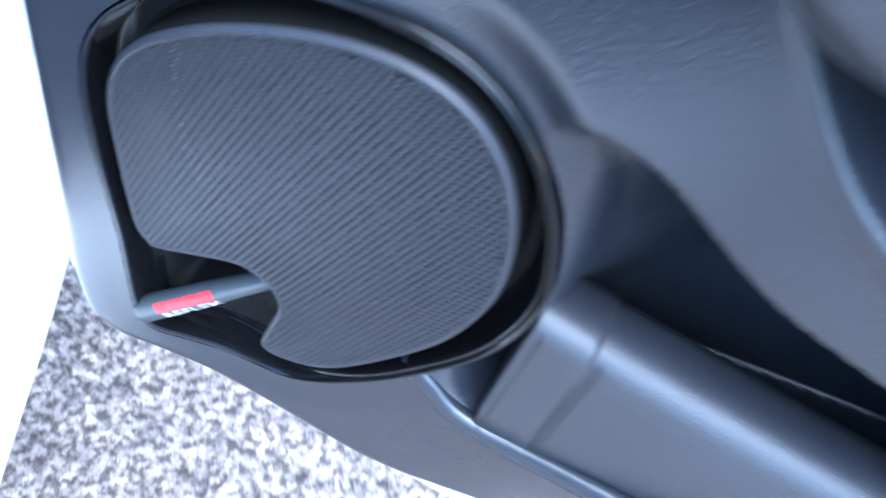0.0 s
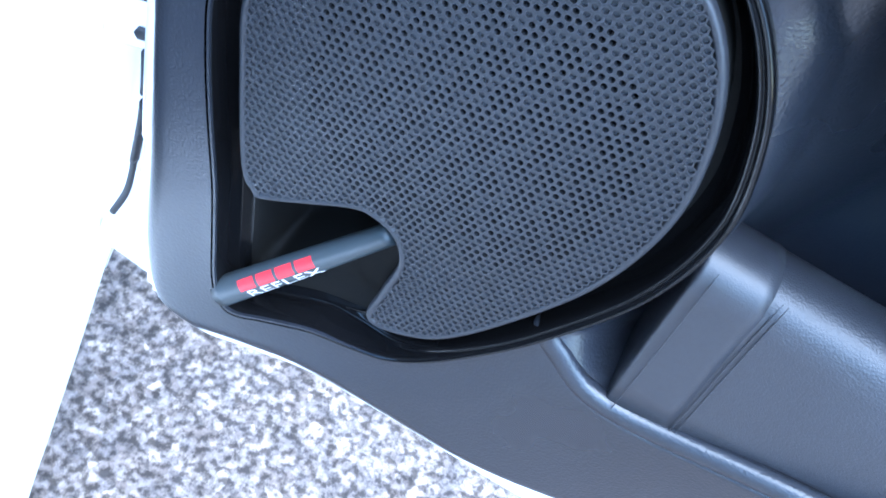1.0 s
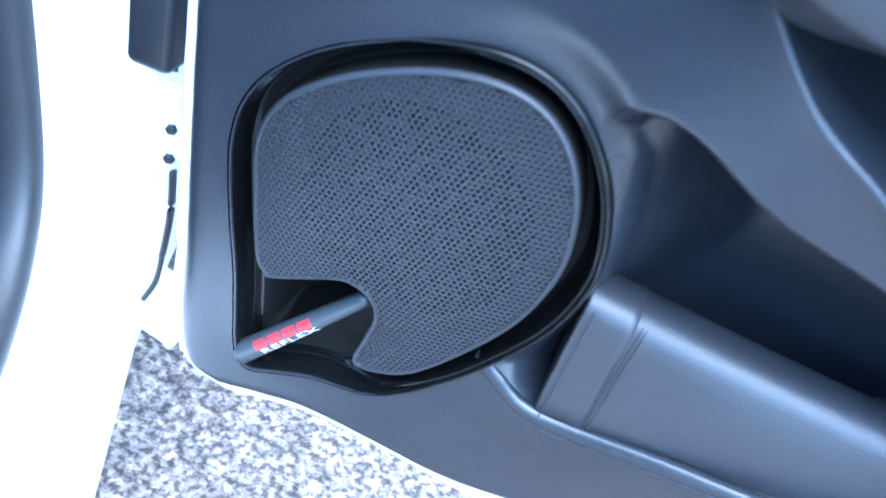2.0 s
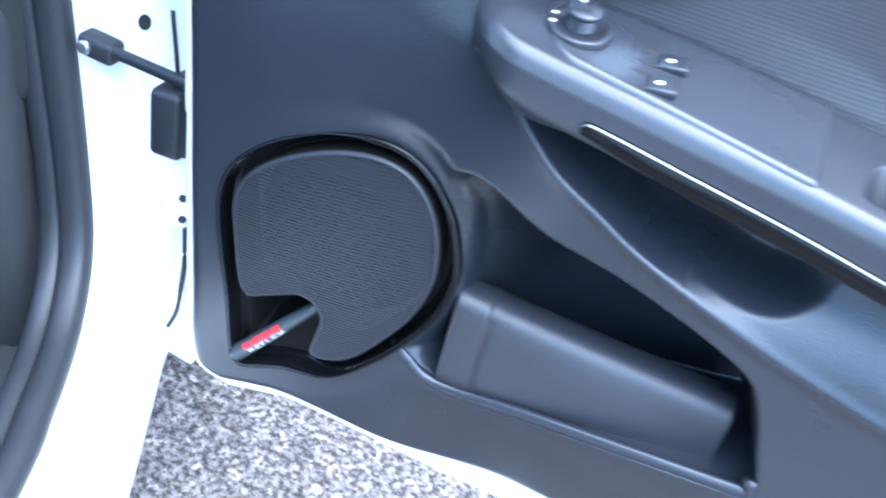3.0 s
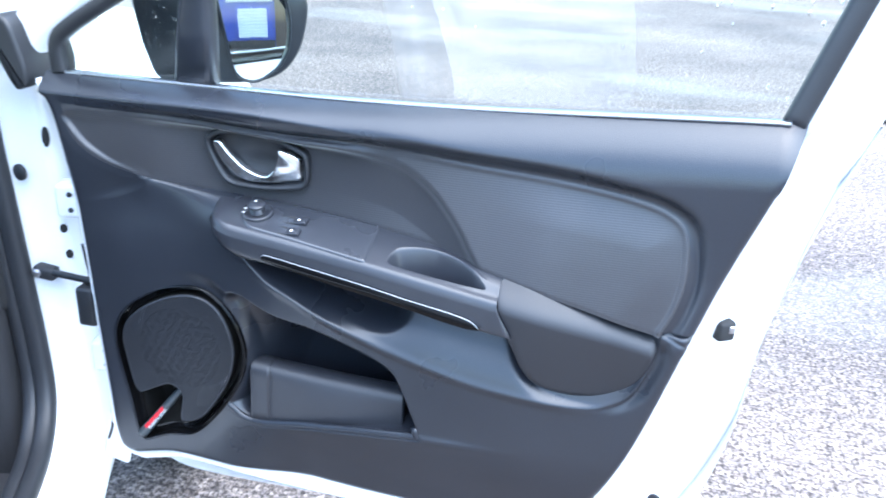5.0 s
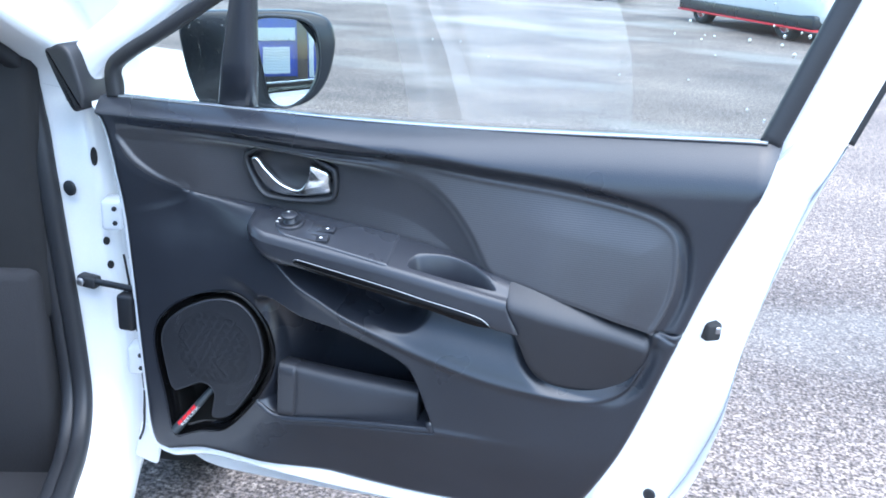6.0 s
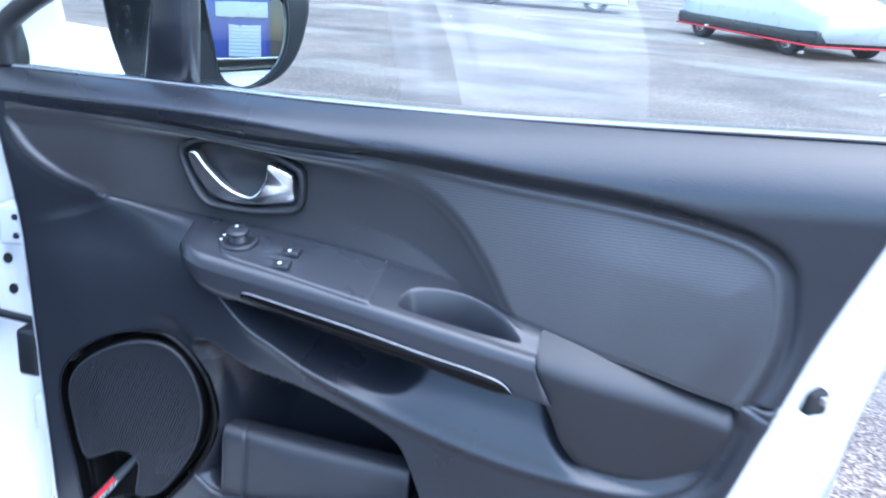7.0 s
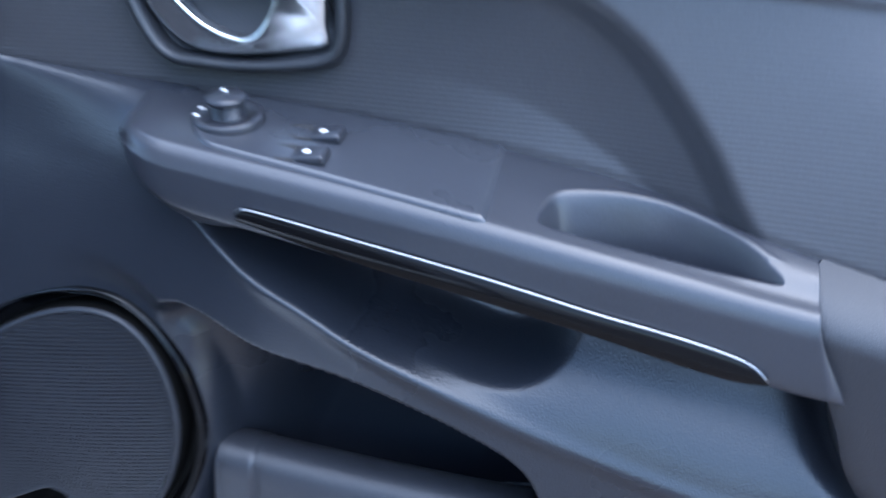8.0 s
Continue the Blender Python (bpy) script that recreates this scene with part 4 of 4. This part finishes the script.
        ob = part(name, bm, GLASS, door, "clear side glass with rain drops", smooth=False)
        ob.visible_shadow = False


window_frame()


def mirror_outline():
    return spline([(-0.055, 0.066), (-0.051, 0.046), (-0.046, 0.018), (-0.036, -0.038), (-0.030, -0.058), (-0.016, -0.069), (0.004, -0.069), (0.032, -0.051), (0.047, -0.026), (0.052, 0.005), (0.050, 0.035), (0.042, 0.060), (0.020, 0.074), (-0.035, 0.076)], 6, True)


def case_outline():
    return spline([(-0.168, 0.020), (-0.170, 0.055), (-0.150, 0.078), (-0.05, 0.084), (0.02, 0.085), (0.066, 0.075), (0.080, 0.045), (0.078, 0.010), (0.066, -0.030), (0.042, -0.060), (0.005, -0.0745), (-0.06, -0.076), (-0.135, -0.072), (-0.157, -0.032)], 6, True)


def wing_mirror():
    m = Matrix.Translation((0.258, 0.300, 1.107)) @ pose(0, 0, 0, 0, 0, 28)
    rows = []
    for d, sc in ((-0.003, 0.965), (0.004, 1.0), (0.03, 1.0), (0.06, 0.95), (0.085, 0.82), (0.105, 0.58), (0.114, 0.2)):
        rows.append([m @ Vector((u * sc - (1 - sc) * 0.06, d, v * sc)) for u, v in case_outline()])
    loft("wing_mirror", rows, PLASTIC, door, "black wing mirror case beaded with rain", close=True)
    rows = [[m @ Vector((u * k, d, v * k)) for u, v in mirror_outline()] for d, k in ((0.0, 1.05), (-0.012, 1.05), (-0.016, 1.03), (-0.016, 1.0), (-0.012, 0.97), (-0.004, 0.96))]
    loft("mirror_rim", rows, PLASTIC, door, "black mirror rim", close=True, caps=False)
    tip = m @ pose(0, -0.0110, 0, -3.6, 0, 5.5)
    rows = [[tip @ Vector((u * k, (u * u + v * v) * k * k / 2.8, v * k)) for u, v in mirror_outline()] for k in (0.975, 0.85, 0.7, 0.55, 0.4, 0.25, 0.1, 0.0)]
    loft("mirror_glass", rows, MIRROR, door, "convex silvered mirror glass", close=True, caps=False)


wing_mirror()


# ---- manual wallet in the door pocket ----
def wallet():
    w = thing("document_wallet", "black leatherette document wallet standing in the door pocket", "wallet", (0.44, 0.12, 0.545))
    rows = []
    inv = Vector((0.44, 0.12, 0.545))
    for x in np.r_[np.linspace(0.319, 0.323, 8), np.linspace(0.325, 0.554, 46), np.linspace(0.555, 0.558, 6)]:
        u = (x - 0.319) / 0.239
        top = 0.655 - 0.012 * u - 0.002 * math.sin(math.pi * u)
        e = 0.003 * (1 - math.sqrt(max(0, 1 - (1 - min(1, u / 0.012, (1 - u) / 0.012)) ** 2)))
        sag = 0.0025 * math.sin(u * 7 + 1)
        ends = ((0.150 - e, 0.548), (0.150 - e, top - 0.016 - e), (0.146, top - 0.008 - e), (0.136, top - 0.0022 - e), (0.124, top - 0.0004 - e), (0.1155 + e, top - 0.0016 - e), (0.1085 + e, top - 0.0062 - e), (0.1045 + e, top - 0.0135), (0.1030 + e + sag * 0.5, top - 0.024), (0.1015 + e + sag, 0.61), (0.0998 + e + sag * 0.5, 0.575), (0.101 + e, 0.548))
        rows.append([Vector((x, y, z)) - inv for y, z in ends])
    loft("cover", rows, WEAVE, w, close=True)
    band = []
    for row in rows[2:14]:
        mid = sum(row, Vector()) / len(row)
        band.append([mid + (v - mid) + Vector((-0.0008, (v - mid).y * 0.025, 0.0006 if v.z > mid.z else 0)) for v in row])
    loft("end_band", band, LEATHER, w, "smooth leatherette end band", close=True)
    for du in (0.0035, 0.0305, 0.0330):
        path = [Vector((0.320 + du + 0.002 * t, 0.0985 + 0.0046 * t**1.5 + 0.002 * math.sin(0.8 * math.pi * t) * (du > 0.01), 0.552 + 0.097 * t)) - inv for t in np.linspace(0, 1, 16)]
        sweep("seam", path, oval(0.0006, 0.0006, 6), LEATHER, w, up=(0, 1, 0))


wallet()


# ---- car body: local axes s (to the rear), o (outboard), z ----
REAR, OUT = Vector((0.29, -0.957, 0)), Vector((0.957, 0.29, 0))
HINGE = Vector((0.02, 0.20, 0))


def bl(s, o, z):
    return HINGE + REAR * s + OUT * o + Vector((0, 0, z))


def pillar():
    """The painted face of the aperture, which runs down the pillar and back along the sill, and its rubber seal."""
    path = [(1.05, -0.31, 1.43), (0.80, -0.30, 1.425), (0.45, -0.26, 1.33), (0.12, -0.205, 1.175), (-0.045, -0.176, 1.085), (-0.058, -0.160, 1.00), (-0.045, -0.147, 0.90), (-0.04, -0.135, 0.75), (-0.035, -0.122, 0.57), (-0.012, -0.112, 0.475), (0.05, -0.103, 0.420), (0.15, -0.092, 0.402), (0.30, -0.085, 0.396), (0.95, -0.085, 0.39), (1.08, -0.09, 0.43), (1.13, -0.10, 0.60), (1.11, -0.15, 1.00), (1.06, -0.29, 1.39)]
    upright = [(-0.02, -0.03), (-0.004, -0.004), (0.0, 0.0), (0.012, 0.001), (0.060, 0.0), (0.070, -0.004), (0.076, -0.014), (0.079, -0.055), (0.083, -0.110), (0.142, -0.120), (0.146, -0.145)]
    flat = [(-0.02, -0.03), (-0.004, -0.004), (0.0, 0.0), (0.012, -0.002), (0.035, -0.012), (0.055, -0.03), (0.065, -0.06), (0.070, -0.09), (0.074, -0.112), (0.068, -0.125), (0.04, -0.13)]
    pts = spline(path, 10)
    rows, lines = [], [[], []]
    for i, (s, o, z) in enumerate(pts):
        t = pts[min(i + 1, len(pts) - 1)] - pts[max(i - 1, 0)]
        t = t / np.linalg.norm(t)
        n = np.array((-t[2], 0, t[0]))
        k = float(step(0.55, 0.40, np.array(z)))
        q = np.array((s, o, z))
        row = []
        for (a0, r0), (a1, r1) in zip(upright, flat):
            v = q + n * (r0 + (r1 - r0) * k)
            row.append(bl(v[0], v[1] + a0 + (a1 - a0) * k, v[2]))
        rows.append(row)
        for line, da, rr in zip(lines, (-0.012, -0.038), (0.004, -0.004)):
            v = q + n * rr
            line.append(tuple(bl(v[0], v[1] + da, v[2])))
    loft("pillar_face", rows, PAINT, car, "white painted door aperture")
    sweep("aperture_seal", lines[0], oval(0.030, 0.034, 14, 2.4), RUBBER, car, "black rubber aperture seal", up=tuple(OUT))
    sweep("aperture_seal", lines[1], oval(0.030, 0.030, 14, 2.4), RUBBER, car, "black rubber aperture seal", up=tuple(OUT))


pillar()


def front_wing():
    rows = []
    for s in np.linspace(-0.06, -1.25, 30):
        k = -s
        top = 1.055 - 0.02 * k - 0.05 * k * k
        arch = 0.31 + math.sqrt(max(0, 0.36**2 - (s + 0.62) ** 2)) if abs(s + 0.62) < 0.36 else 0.36 if s > -0.3 else 0.28
        rows.append([bl(s, o, z) for o, z in ((0.05, arch), (0.075, max(0.45, arch + 0.01)), (0.085, max(0.65, arch + 0.03)), (0.07, top - 0.22), (0.045, top - 0.12), (0.005, top - 0.055), (-0.07, top - 0.018), (-0.20, top + 0.005), (-0.45, top + 0.03), (-0.75, top + 0.04))])
    loft("front_wing", rows, PAINT, car, "white front wing and bonnet edge")
    part("dash_end", box_bm(0, 0.5, 0, 0.06, 0, 0.62, 0.03, 3, Matrix.Translation(bl(-0.02, -0.66, 0.62)) @ pose(0, 0, 0, 0, 0, math.degrees(math.atan2(OUT.y, OUT.x)))), DARK, car, "dark dashboard end panel")
    part("footwell", box_bm(0, 0.62, -0.10, 0.05, -0.02, 0.45, 0.02, 2, Matrix.Translation(bl(-0.10, -0.80, 0.28)) @ pose(0, 0, 0, 0, 0, math.degrees(math.atan2(OUT.y, OUT.x)))), CARPET, car, "dark carpeted footwell")
    part("floor_mat", box_bm(0, 0.68, -1.0, 0, 0, 0.03, 0.01, 2, Matrix.Translation(bl(-0.05, -0.80, 0.29)) @ pose(0, 0, 0, 0, 0, math.degrees(math.atan2(OUT.y, OUT.x)))), CARPET, car, "dark floor carpet")


front_wing()


def corner_block():
    edge = spline([(-0.070, 1.114), (-0.060, 1.128), (-0.042, 1.134), (-0.026, 1.121), (-0.016, 1.091), (-0.009, 1.062), (-0.010, 1.038), (-0.018, 1.034), (-0.034, 1.036)], 6, True)
    ringed("pillar_block", edge, [(0.0, 0.235), (0.0, 0.127), (0.001, 0.123), (0.004, 0.121), (0.008, 0.120)], RUBBER, car, "black rubber corner block")


corner_block()


HOLE_DISCS = [(-0.070, 0.2235, 0.930, 0.006, 0.017), (-0.056, 0.2190, 0.778, 0.006, 0.008), (-0.052, 0.2200, 0.733, 0.006, 0.008)]


def check_strap():
    a, b = Vector((-0.090, 0.205, 0.703)), Vector((0.03, 0.19, 0.716))
    part("check_bracket", box_bm(-0.018, 0.020, -0.013, 0.010, -0.011, 0.011, 0.0055, 3, Matrix.Translation(a + Vector((0.010, -0.012, 0.006))) @ pose(0, 0, 0, 0, 6, 0)), RUBBER, car, "black check strap bracket")
    sweep("check_arm", [a.lerp(b, t) + Vector((0, -0.015, 0.008 - 0.012 * t)) for t in np.linspace(0.1, 1, 6)], oval(0.010, 0.011, 10, 3), RUBBER, car, "black check strap arm")
    part("bolt", lathe_bm([(0.0075, 0), (0.0075, 0.003), (0.0055, 0.0045), (0, 0.0045)], 6, Matrix.Translation(a + Vector((0.002, -0.025, 0.007))) @ pose(0, 0, 0, 90, 0, 0)), STEEL, car)
    part("check_box", box_bm(-0.016, 0.016, -0.03, 0.03, -0.036, 0.032, 0.006, 2, Matrix.Translation((0.008, 0.190, 0.672))), RUBBER, door, "black check strap housing")
    part("pillar_plug", lathe_bm([(0.0135, 0), (0.0135, 0.003), (0.011, 0.005), (0.004, 0.004), (0, 0.006)], 24, pose(-0.098, 0.190, 0.879, 90, 0, -10)), RUBBER, car, "black rubber pillar plug")
    for x, z in ((-0.030, 0.836), (0.000, 0.560)):
        part("hinge", box_bm(-0.017, 0.020, -0.012, 0.03, -0.028, 0.028, 0.007, 3, pose(x, 0.205, z, 0, 0, 15)), PAINT, car, "white painted door hinge")
        for dz in (-0.013, 0.013):
            part("bolt", lathe_bm([(0.0045, 0), (0.0045, 0.003), (0.003, 0.004), (0, 0.004)], 6, pose(x + 0.010, 0.196, z + dz, 90, 0, 15)), RUBBER, car)
    # no holes are cut: dark discs on the pillar paint the shade inside them
    for x, y, z, w, h in HOLE_DISCS:
        part("hole_shade_disc", lathe_bm([(1.0, 0.0), (0.92, 0.10), (0.8, 0.02), (0.0, -0.2)], 20, pose(x, y, z, 90, 0, 39) @ Matrix.Diagonal((w, h, 0.004, 1))), DARK, car, "dark disc painted as the shade in a pillar opening")
    part("splash_flap", box_bm(-0.022, 0.026, -0.006, 0.006, -0.040, 0.040, 0.005, 3, pose(0.010, 0.205, 0.385, 0, 14, 0)), PAINT, car, "white painted lower flange")


check_strap()
# dark lines laid along the hinge gap in place of its shade
for line, wide in (([(-0.004, 0.769), (0.003, 0.711), (0.012, 0.624)], 0.003), ([(0.017, 0.541), (0.018, 0.500), (0.014, 0.455)], 0.008), ([(0.014, 0.455), (0.010, 0.425), (0.000, 0.398)], 0.0035)):
    sweep("gap_shade", [(x, 0.190, z) for x, z in spline(line, 8)], oval(wide, 0.005, 8), RUBBER, car, "thin dark line standing in for the shade in the hinge gap")


# ---- wheels and other parked cars ----
def wheel_bms(r=0.31, w=0.19):
    tyre = lathe_bm([(r * 0.66, -w / 2), (r * 0.93, -w / 2), (r * 0.99, -w * 0.4), (r, -w * 0.25), (r, w * 0.25), (r * 0.99, w * 0.4), (r * 0.93, w / 2), (r * 0.66, w / 2), (r * 0.62, w * 0.3), (r * 0.62, -w * 0.3), (r * 0.66, -w / 2)], 36)
    rim = lathe_bm([(r * 0.66, w * 0.44), (r * 0.60, w * 0.40), (r * 0.56, w * 0.2), (r * 0.2, w * 0.34), (r * 0.16, w * 0.40), (0, w * 0.40)], 36)
    for k in range(5):
        b = box_bm(r * 0.15, r * 0.62, -0.03, 0.03, w * 0.22, w * 0.40, 0.008, 1, pose(0, 0, 0, 0, 0, 72 * k))
        mesh = bpy.data.meshes.new("spoke")
        b.to_mesh(mesh)
        b.free()
        rim.from_mesh(mesh)
        bpy.data.meshes.remove(mesh)
    return tyre, rim


def own_wheel():
    m = Matrix.Translation(bl(-0.62, -0.03, 0.31)) @ pose(0, 0, 0, 90, 0, math.degrees(math.atan2(REAR.y, REAR.x)) + 180)
    tyre, rim = wheel_bms()
    for bm in (tyre, rim):
        bmesh.ops.transform(bm, matrix=m, verts=bm.verts[:])
    part("tyre", tyre, TYRE, car, "black front tyre")
    part("wheel_rim", rim, CHROME, car, "silver wheel rim")


own_wheel()


def parked_car(at, turn, paint, lower, label, stripe=None):
    c = thing("parked_car", label, "car", at, group="parked cars across the yard")
    c.rotation_euler = (0, 0, radians(turn))
    L = 4.1
    rows = []
    for k, x in enumerate(np.linspace(-L / 2, L / 2, 40)):
        u = (x + L / 2) / L
        nose = min(1, u / 0.06, (1 - u) / 0.05)
        w = 0.86 * (0.86 + 0.14 * math.sqrt(max(0, 1 - (1 - min(1, u / 0.15, (1 - u) / 0.12)) ** 2)))
        belt = 0.95 - 0.10 * step(0.45, 0.0, np.array(u)) - 0.22 * step(0.72, 1.0, np.array(u))
        low = 0.22 + 0.06 * (1 - nose)
        ring = [(0.86 * w, low), (w, low + 0.10), (1.01 * w, 0.45), (w, 0.62), (0.99 * w, belt - 0.05), (0.93 * w, belt), (0.6 * w, belt + 0.04)]
        ring = ring + [(-a, b) for a, b in ring[::-1]]
        rows.append([(x, a, b) for a, b in ring])
    loft("body", rows, paint, c, close=True)
    rows = []
    for x, w, z in ((-1.85, 0.70, 0.93), (-1.45, 0.60, 1.42), (-0.5, 0.60, 1.47), (0.35, 0.60, 1.40), (1.15, 0.70, 0.92)):
        rows.append([(x, a, b) for a, b in ((w + 0.06, 0.90), (w, z), (w * 0.8, z + 0.02), (-w * 0.8, z + 0.02), (-w, z), (-w - 0.06, 0.90))])
    loft("cabin_glass", rows, GLOSS, c, "dark cabin glass", close=True)
    part("lower_skirt", box_bm(-L / 2 + 0.03, L / 2 - 0.03, -0.872, 0.872, 0.215, 0.44, 0.05, 3), lower, c, "lower body skirt")
    if stripe is not None:
        part("stripe", box_bm(-L / 2 + 0.022, L / 2 - 0.022, -0.880, 0.880, 0.195, 0.225, 0.010, 1), stripe, c, "thin red lower stripe")
    for x in (-1.28, 1.27):
        for side in (-1, 1):
            tyre, rim = wheel_bms()
            m = Matrix.Translation((x, side * 0.725, 0.31)) @ pose(0, 0, 0, -90 * side, 0, 0)
            for bm in (tyre, rim):
                bmesh.ops.transform(bm, matrix=m, verts=bm.verts[:])
            part("tyre", tyre, TYRE, c, "black tyre")
            part("wheel_rim", rim, CHROME, c, "silver wheel rim")
    for side in (-1, 1):
        part("headlight", box_bm(1.80, 2.02, side * 0.62 - 0.16, side * 0.62 + 0.16, 0.60, 0.74, 0.04, 3), CHROME, c, "clear headlight")
        part("tail_light", box_bm(-2.03, -1.90, side * 0.68 - 0.10, side * 0.68 + 0.10, 0.70, 0.90, 0.03, 2), RED_MARK, c, "red tail light")
    return c


DARK_PAINT = material("dark_teal_paint", (0.03, 0.045, 0.05), 0.2, coat=0.7, spread=0.05)
SILVER = material("silver_paint", (0.5, 0.52, 0.53), 0.3, coat=0.6, spread=0.05)
parked_car((-1.9, 22.0, 0), 4, DARK_PAINT, SILVER, "dark car with a pale lower skirt on the asphalt")
parked_car((2.99, 15.9, 0), -61, SILVER, PLASTIC, "silver car with a red line along its dark skirt", RED_MARK)


def rest_of_car():
    """The plain rear side and roof of the car, behind the eye."""
    rows = []
    for sg in np.linspace(1.14, 2.7, 14):
        k = (sg - 1.14) / 1.56
        rows.append([bl(sg, o - 0.06 * k * k, z) for o, z in ((-0.01, 0.26), (0.05, 0.45), (0.06, 0.65), (0.03, 0.88), (-0.02, 1.02), (-0.10, 1.18), (-0.22, 1.38), (-0.30, 1.44))])
    loft("rear_side", rows, PAINT, car, "white rear body side")
    rows = []
    for sg in np.linspace(0.55, 2.5, 16):
        k = (sg - 0.55) / 1.95
        rows.append([bl(sg, o, 1.44 + 0.05 * (1 - (2 * k - 0.8) ** 2) * (1 - ((o + 0.85) / 0.6) ** 2) - 0.06 * step(0.35, 0.0, np.array(k))) for o in np.linspace(-1.42, -0.25, 9)])
    loft("roof", rows, PAINT, car, "white roof panel")


rest_of_car()


def cabin():
    """Plain dark panels added to shade the cabin: far side, front, floor and rear."""
    turn = pose(0, 0, 0, 0, 0, math.degrees(math.atan2(OUT.y, OUT.x)))
    for name, s0, o0, z0, size, label in (("far_side", -0.05, -1.42, 0.30, (0.04, 2.4, 0.80), "dark panel added to close the far side of the cabin"), ("bulkhead", -0.05, -1.40, 0.30, (1.10, 0.05, 0.80), "dark panel added to close the cabin in front"), ("cabin_floor", -0.05, -1.40, 0.28, (1.24, 2.4, 0.03), "dark panel added across the cabin floor"), ("rear_panel", 2.30, -1.40, 0.30, (1.24, 0.05, 0.95), "dark panel added to close the cabin behind")):
        part(name, box_bm(0, size[0], -size[1], 0, 0, size[2], 0.008, 1, Matrix.Translation(bl(s0, o0, z0)) @ turn), CARPET, car, label)


cabin()


def unseen_wall():
    # an unseen wall, added behind the camera to hold back light from the low sky
    b = box_bm(-16, 9.5, -15.3, -15, 0, 1.8, 0.02)
    ob = part("unseen_wall_south", b, material("rendered_wall", (0.2, 0.19, 0.18), 0.9, spread=0.25, grain=40, bump=0.4, bump_scale=60, blotch=0.7), smooth=False)
    tagged(ob, "unseen grey-brown wall added behind the camera to block low sky", "wall", kind="structure")


unseen_wall()


def workshop():
    """The blue-fronted building across the yard, behind the eye, which the wing mirror shows."""
    w = thing("workshop", "blue-fronted workshop with a white shutter and a brown timber door", "building", (9.05, -8.6, 0))
    w.rotation_euler = (0, 0, radians(45))
    blue = material("blue_cladding", (0.03, 0.07, 0.42), 0.5, spread=0.15, grain=30, blotch=0.8)
    brown = material("brown_boards", (0.09, 0.06, 0.045), 0.7, spread=0.25, grain=25, blotch=1.5)
    part("wall", box_bm(-3.4, 1.25, -0.30, 0.0, 0.0, 3.4, 0.01), blue, w, "blue clad wall")
    part("plinth", box_bm(-3.4, 0.26, 0.0, 0.06, 0.0, 0.34, 0.01), DARK, w, "dark plinth")
    part("shutter_frame", box_bm(-1.36, 0.10, 0.004, 0.06, 0.36, 1.72, 0.01), blue, w)
    for k in range(9):
        part("slat", box_bm(-1.24, -0.06, 0.055, 0.085, 0.46 + 0.13 * k, 0.585 + 0.13 * k, 0.012), WHITE_MARK, w)
    part("sign_board", box_bm(-1.7, 0.2, 0.004, 0.09, 1.90, 2.45, 0.02), WHITE_MARK, w, "white sign board")
    part("door", box_bm(0.28, 0.74, 0.004, 0.07, 0.02, 3.0, 0.01), brown, w, "brown timber door")
    part("corner_post", box_bm(0.80, 1.0, 0.004, 0.10, 0.3, 3.3, 0.01), WHITE_MARK, w, "white corner post")
    part("roof", box_bm(-3.6, 1.45, -0.5, 0.35, 3.4, 3.55, 0.02), DARK, w, "dark roof edge")


workshop()


# ---- rain ----
def rain():
    """Drops on the outside of the glass and on the mirror case."""
    rng = random.Random(4)
    m = bpy.data.materials.new("water")
    m.use_nodes = True
    b = m.node_tree.nodes["Principled BSDF"]
    b.inputs["Roughness"].default_value, b.inputs["IOR"].default_value, b.inputs["Transmission Weight"].default_value = 0.02, 1.33, 1.0
    spots = [(1.011, 1.209, 2.2), (1.012, 1.221, 2.0), (1.028, 1.198, 2.6), (1.043, 1.223, 2.2), (1.046, 1.206, 2.0), (0.981, 1.122, 2.0), (1.005, 1.110, 1.8), (0.626, 1.164, 1.6), (1.033, 1.147, 2.0), (0.90, 1.155, 1.4), (0.93, 1.19, 1.3)]
    spots += [(rng.uniform(0.88, 1.07), rng.uniform(1.20, 1.34), rng.uniform(1.0, 2.2)) for _ in range(26)]
    spots += [(rng.uniform(0.3, 0.88), rng.uniform(1.13, 1.34), rng.uniform(0.6, 1.3)) for _ in range(40)]
    places = [(Vector((x, 0.1462, z)), r / 1000, 1.5, Matrix.Identity(3)) for x, z, r in spots]
    case = Matrix.Translation((0.258, 0.300, 1.107)) @ pose(0, 0, 0, 0, 0, 28)
    edge = case_outline()
    while len(places) < 230:
        q = (rng.uniform(-0.165, -0.085), rng.uniform(-0.07, 0.075))
        if signed(edge, [q])[0][0] < -0.006 and rng.random() < 0.35 + 0.65 * (q[0] < -0.135):
            places.append((case @ Vector((q[0], -0.0030, q[1])), rng.uniform(0.7, 2.2) / 1000, 1.2, case.to_3x3()))
    verts, faces = [], []
    for c, r, tall, turn in places:
        n0 = len(verts)
        for k in range(5):
            lat = math.pi * (k / 4 - 0.5)
            for i in range(8):
                a = 2 * math.pi * i / 8
                verts.append(c + turn @ Vector((r * math.cos(lat) * math.cos(a), 0.45 * r * math.sin(lat), tall * r * math.cos(lat) * math.sin(a))))
        for k in range(4):
            for i in range(8):
                j = (i + 1) % 8
                faces.append((n0 + 8 * k + i, n0 + 8 * k + j, n0 + 8 * k + 8 + j, n0 + 8 * k + 8 + i))
    ob = from_lists("rain_drops", verts, faces, m)
    tagged(ob, "clear rain drops beaded on the glass and mirror case", "water", kind="stuff")


rain()
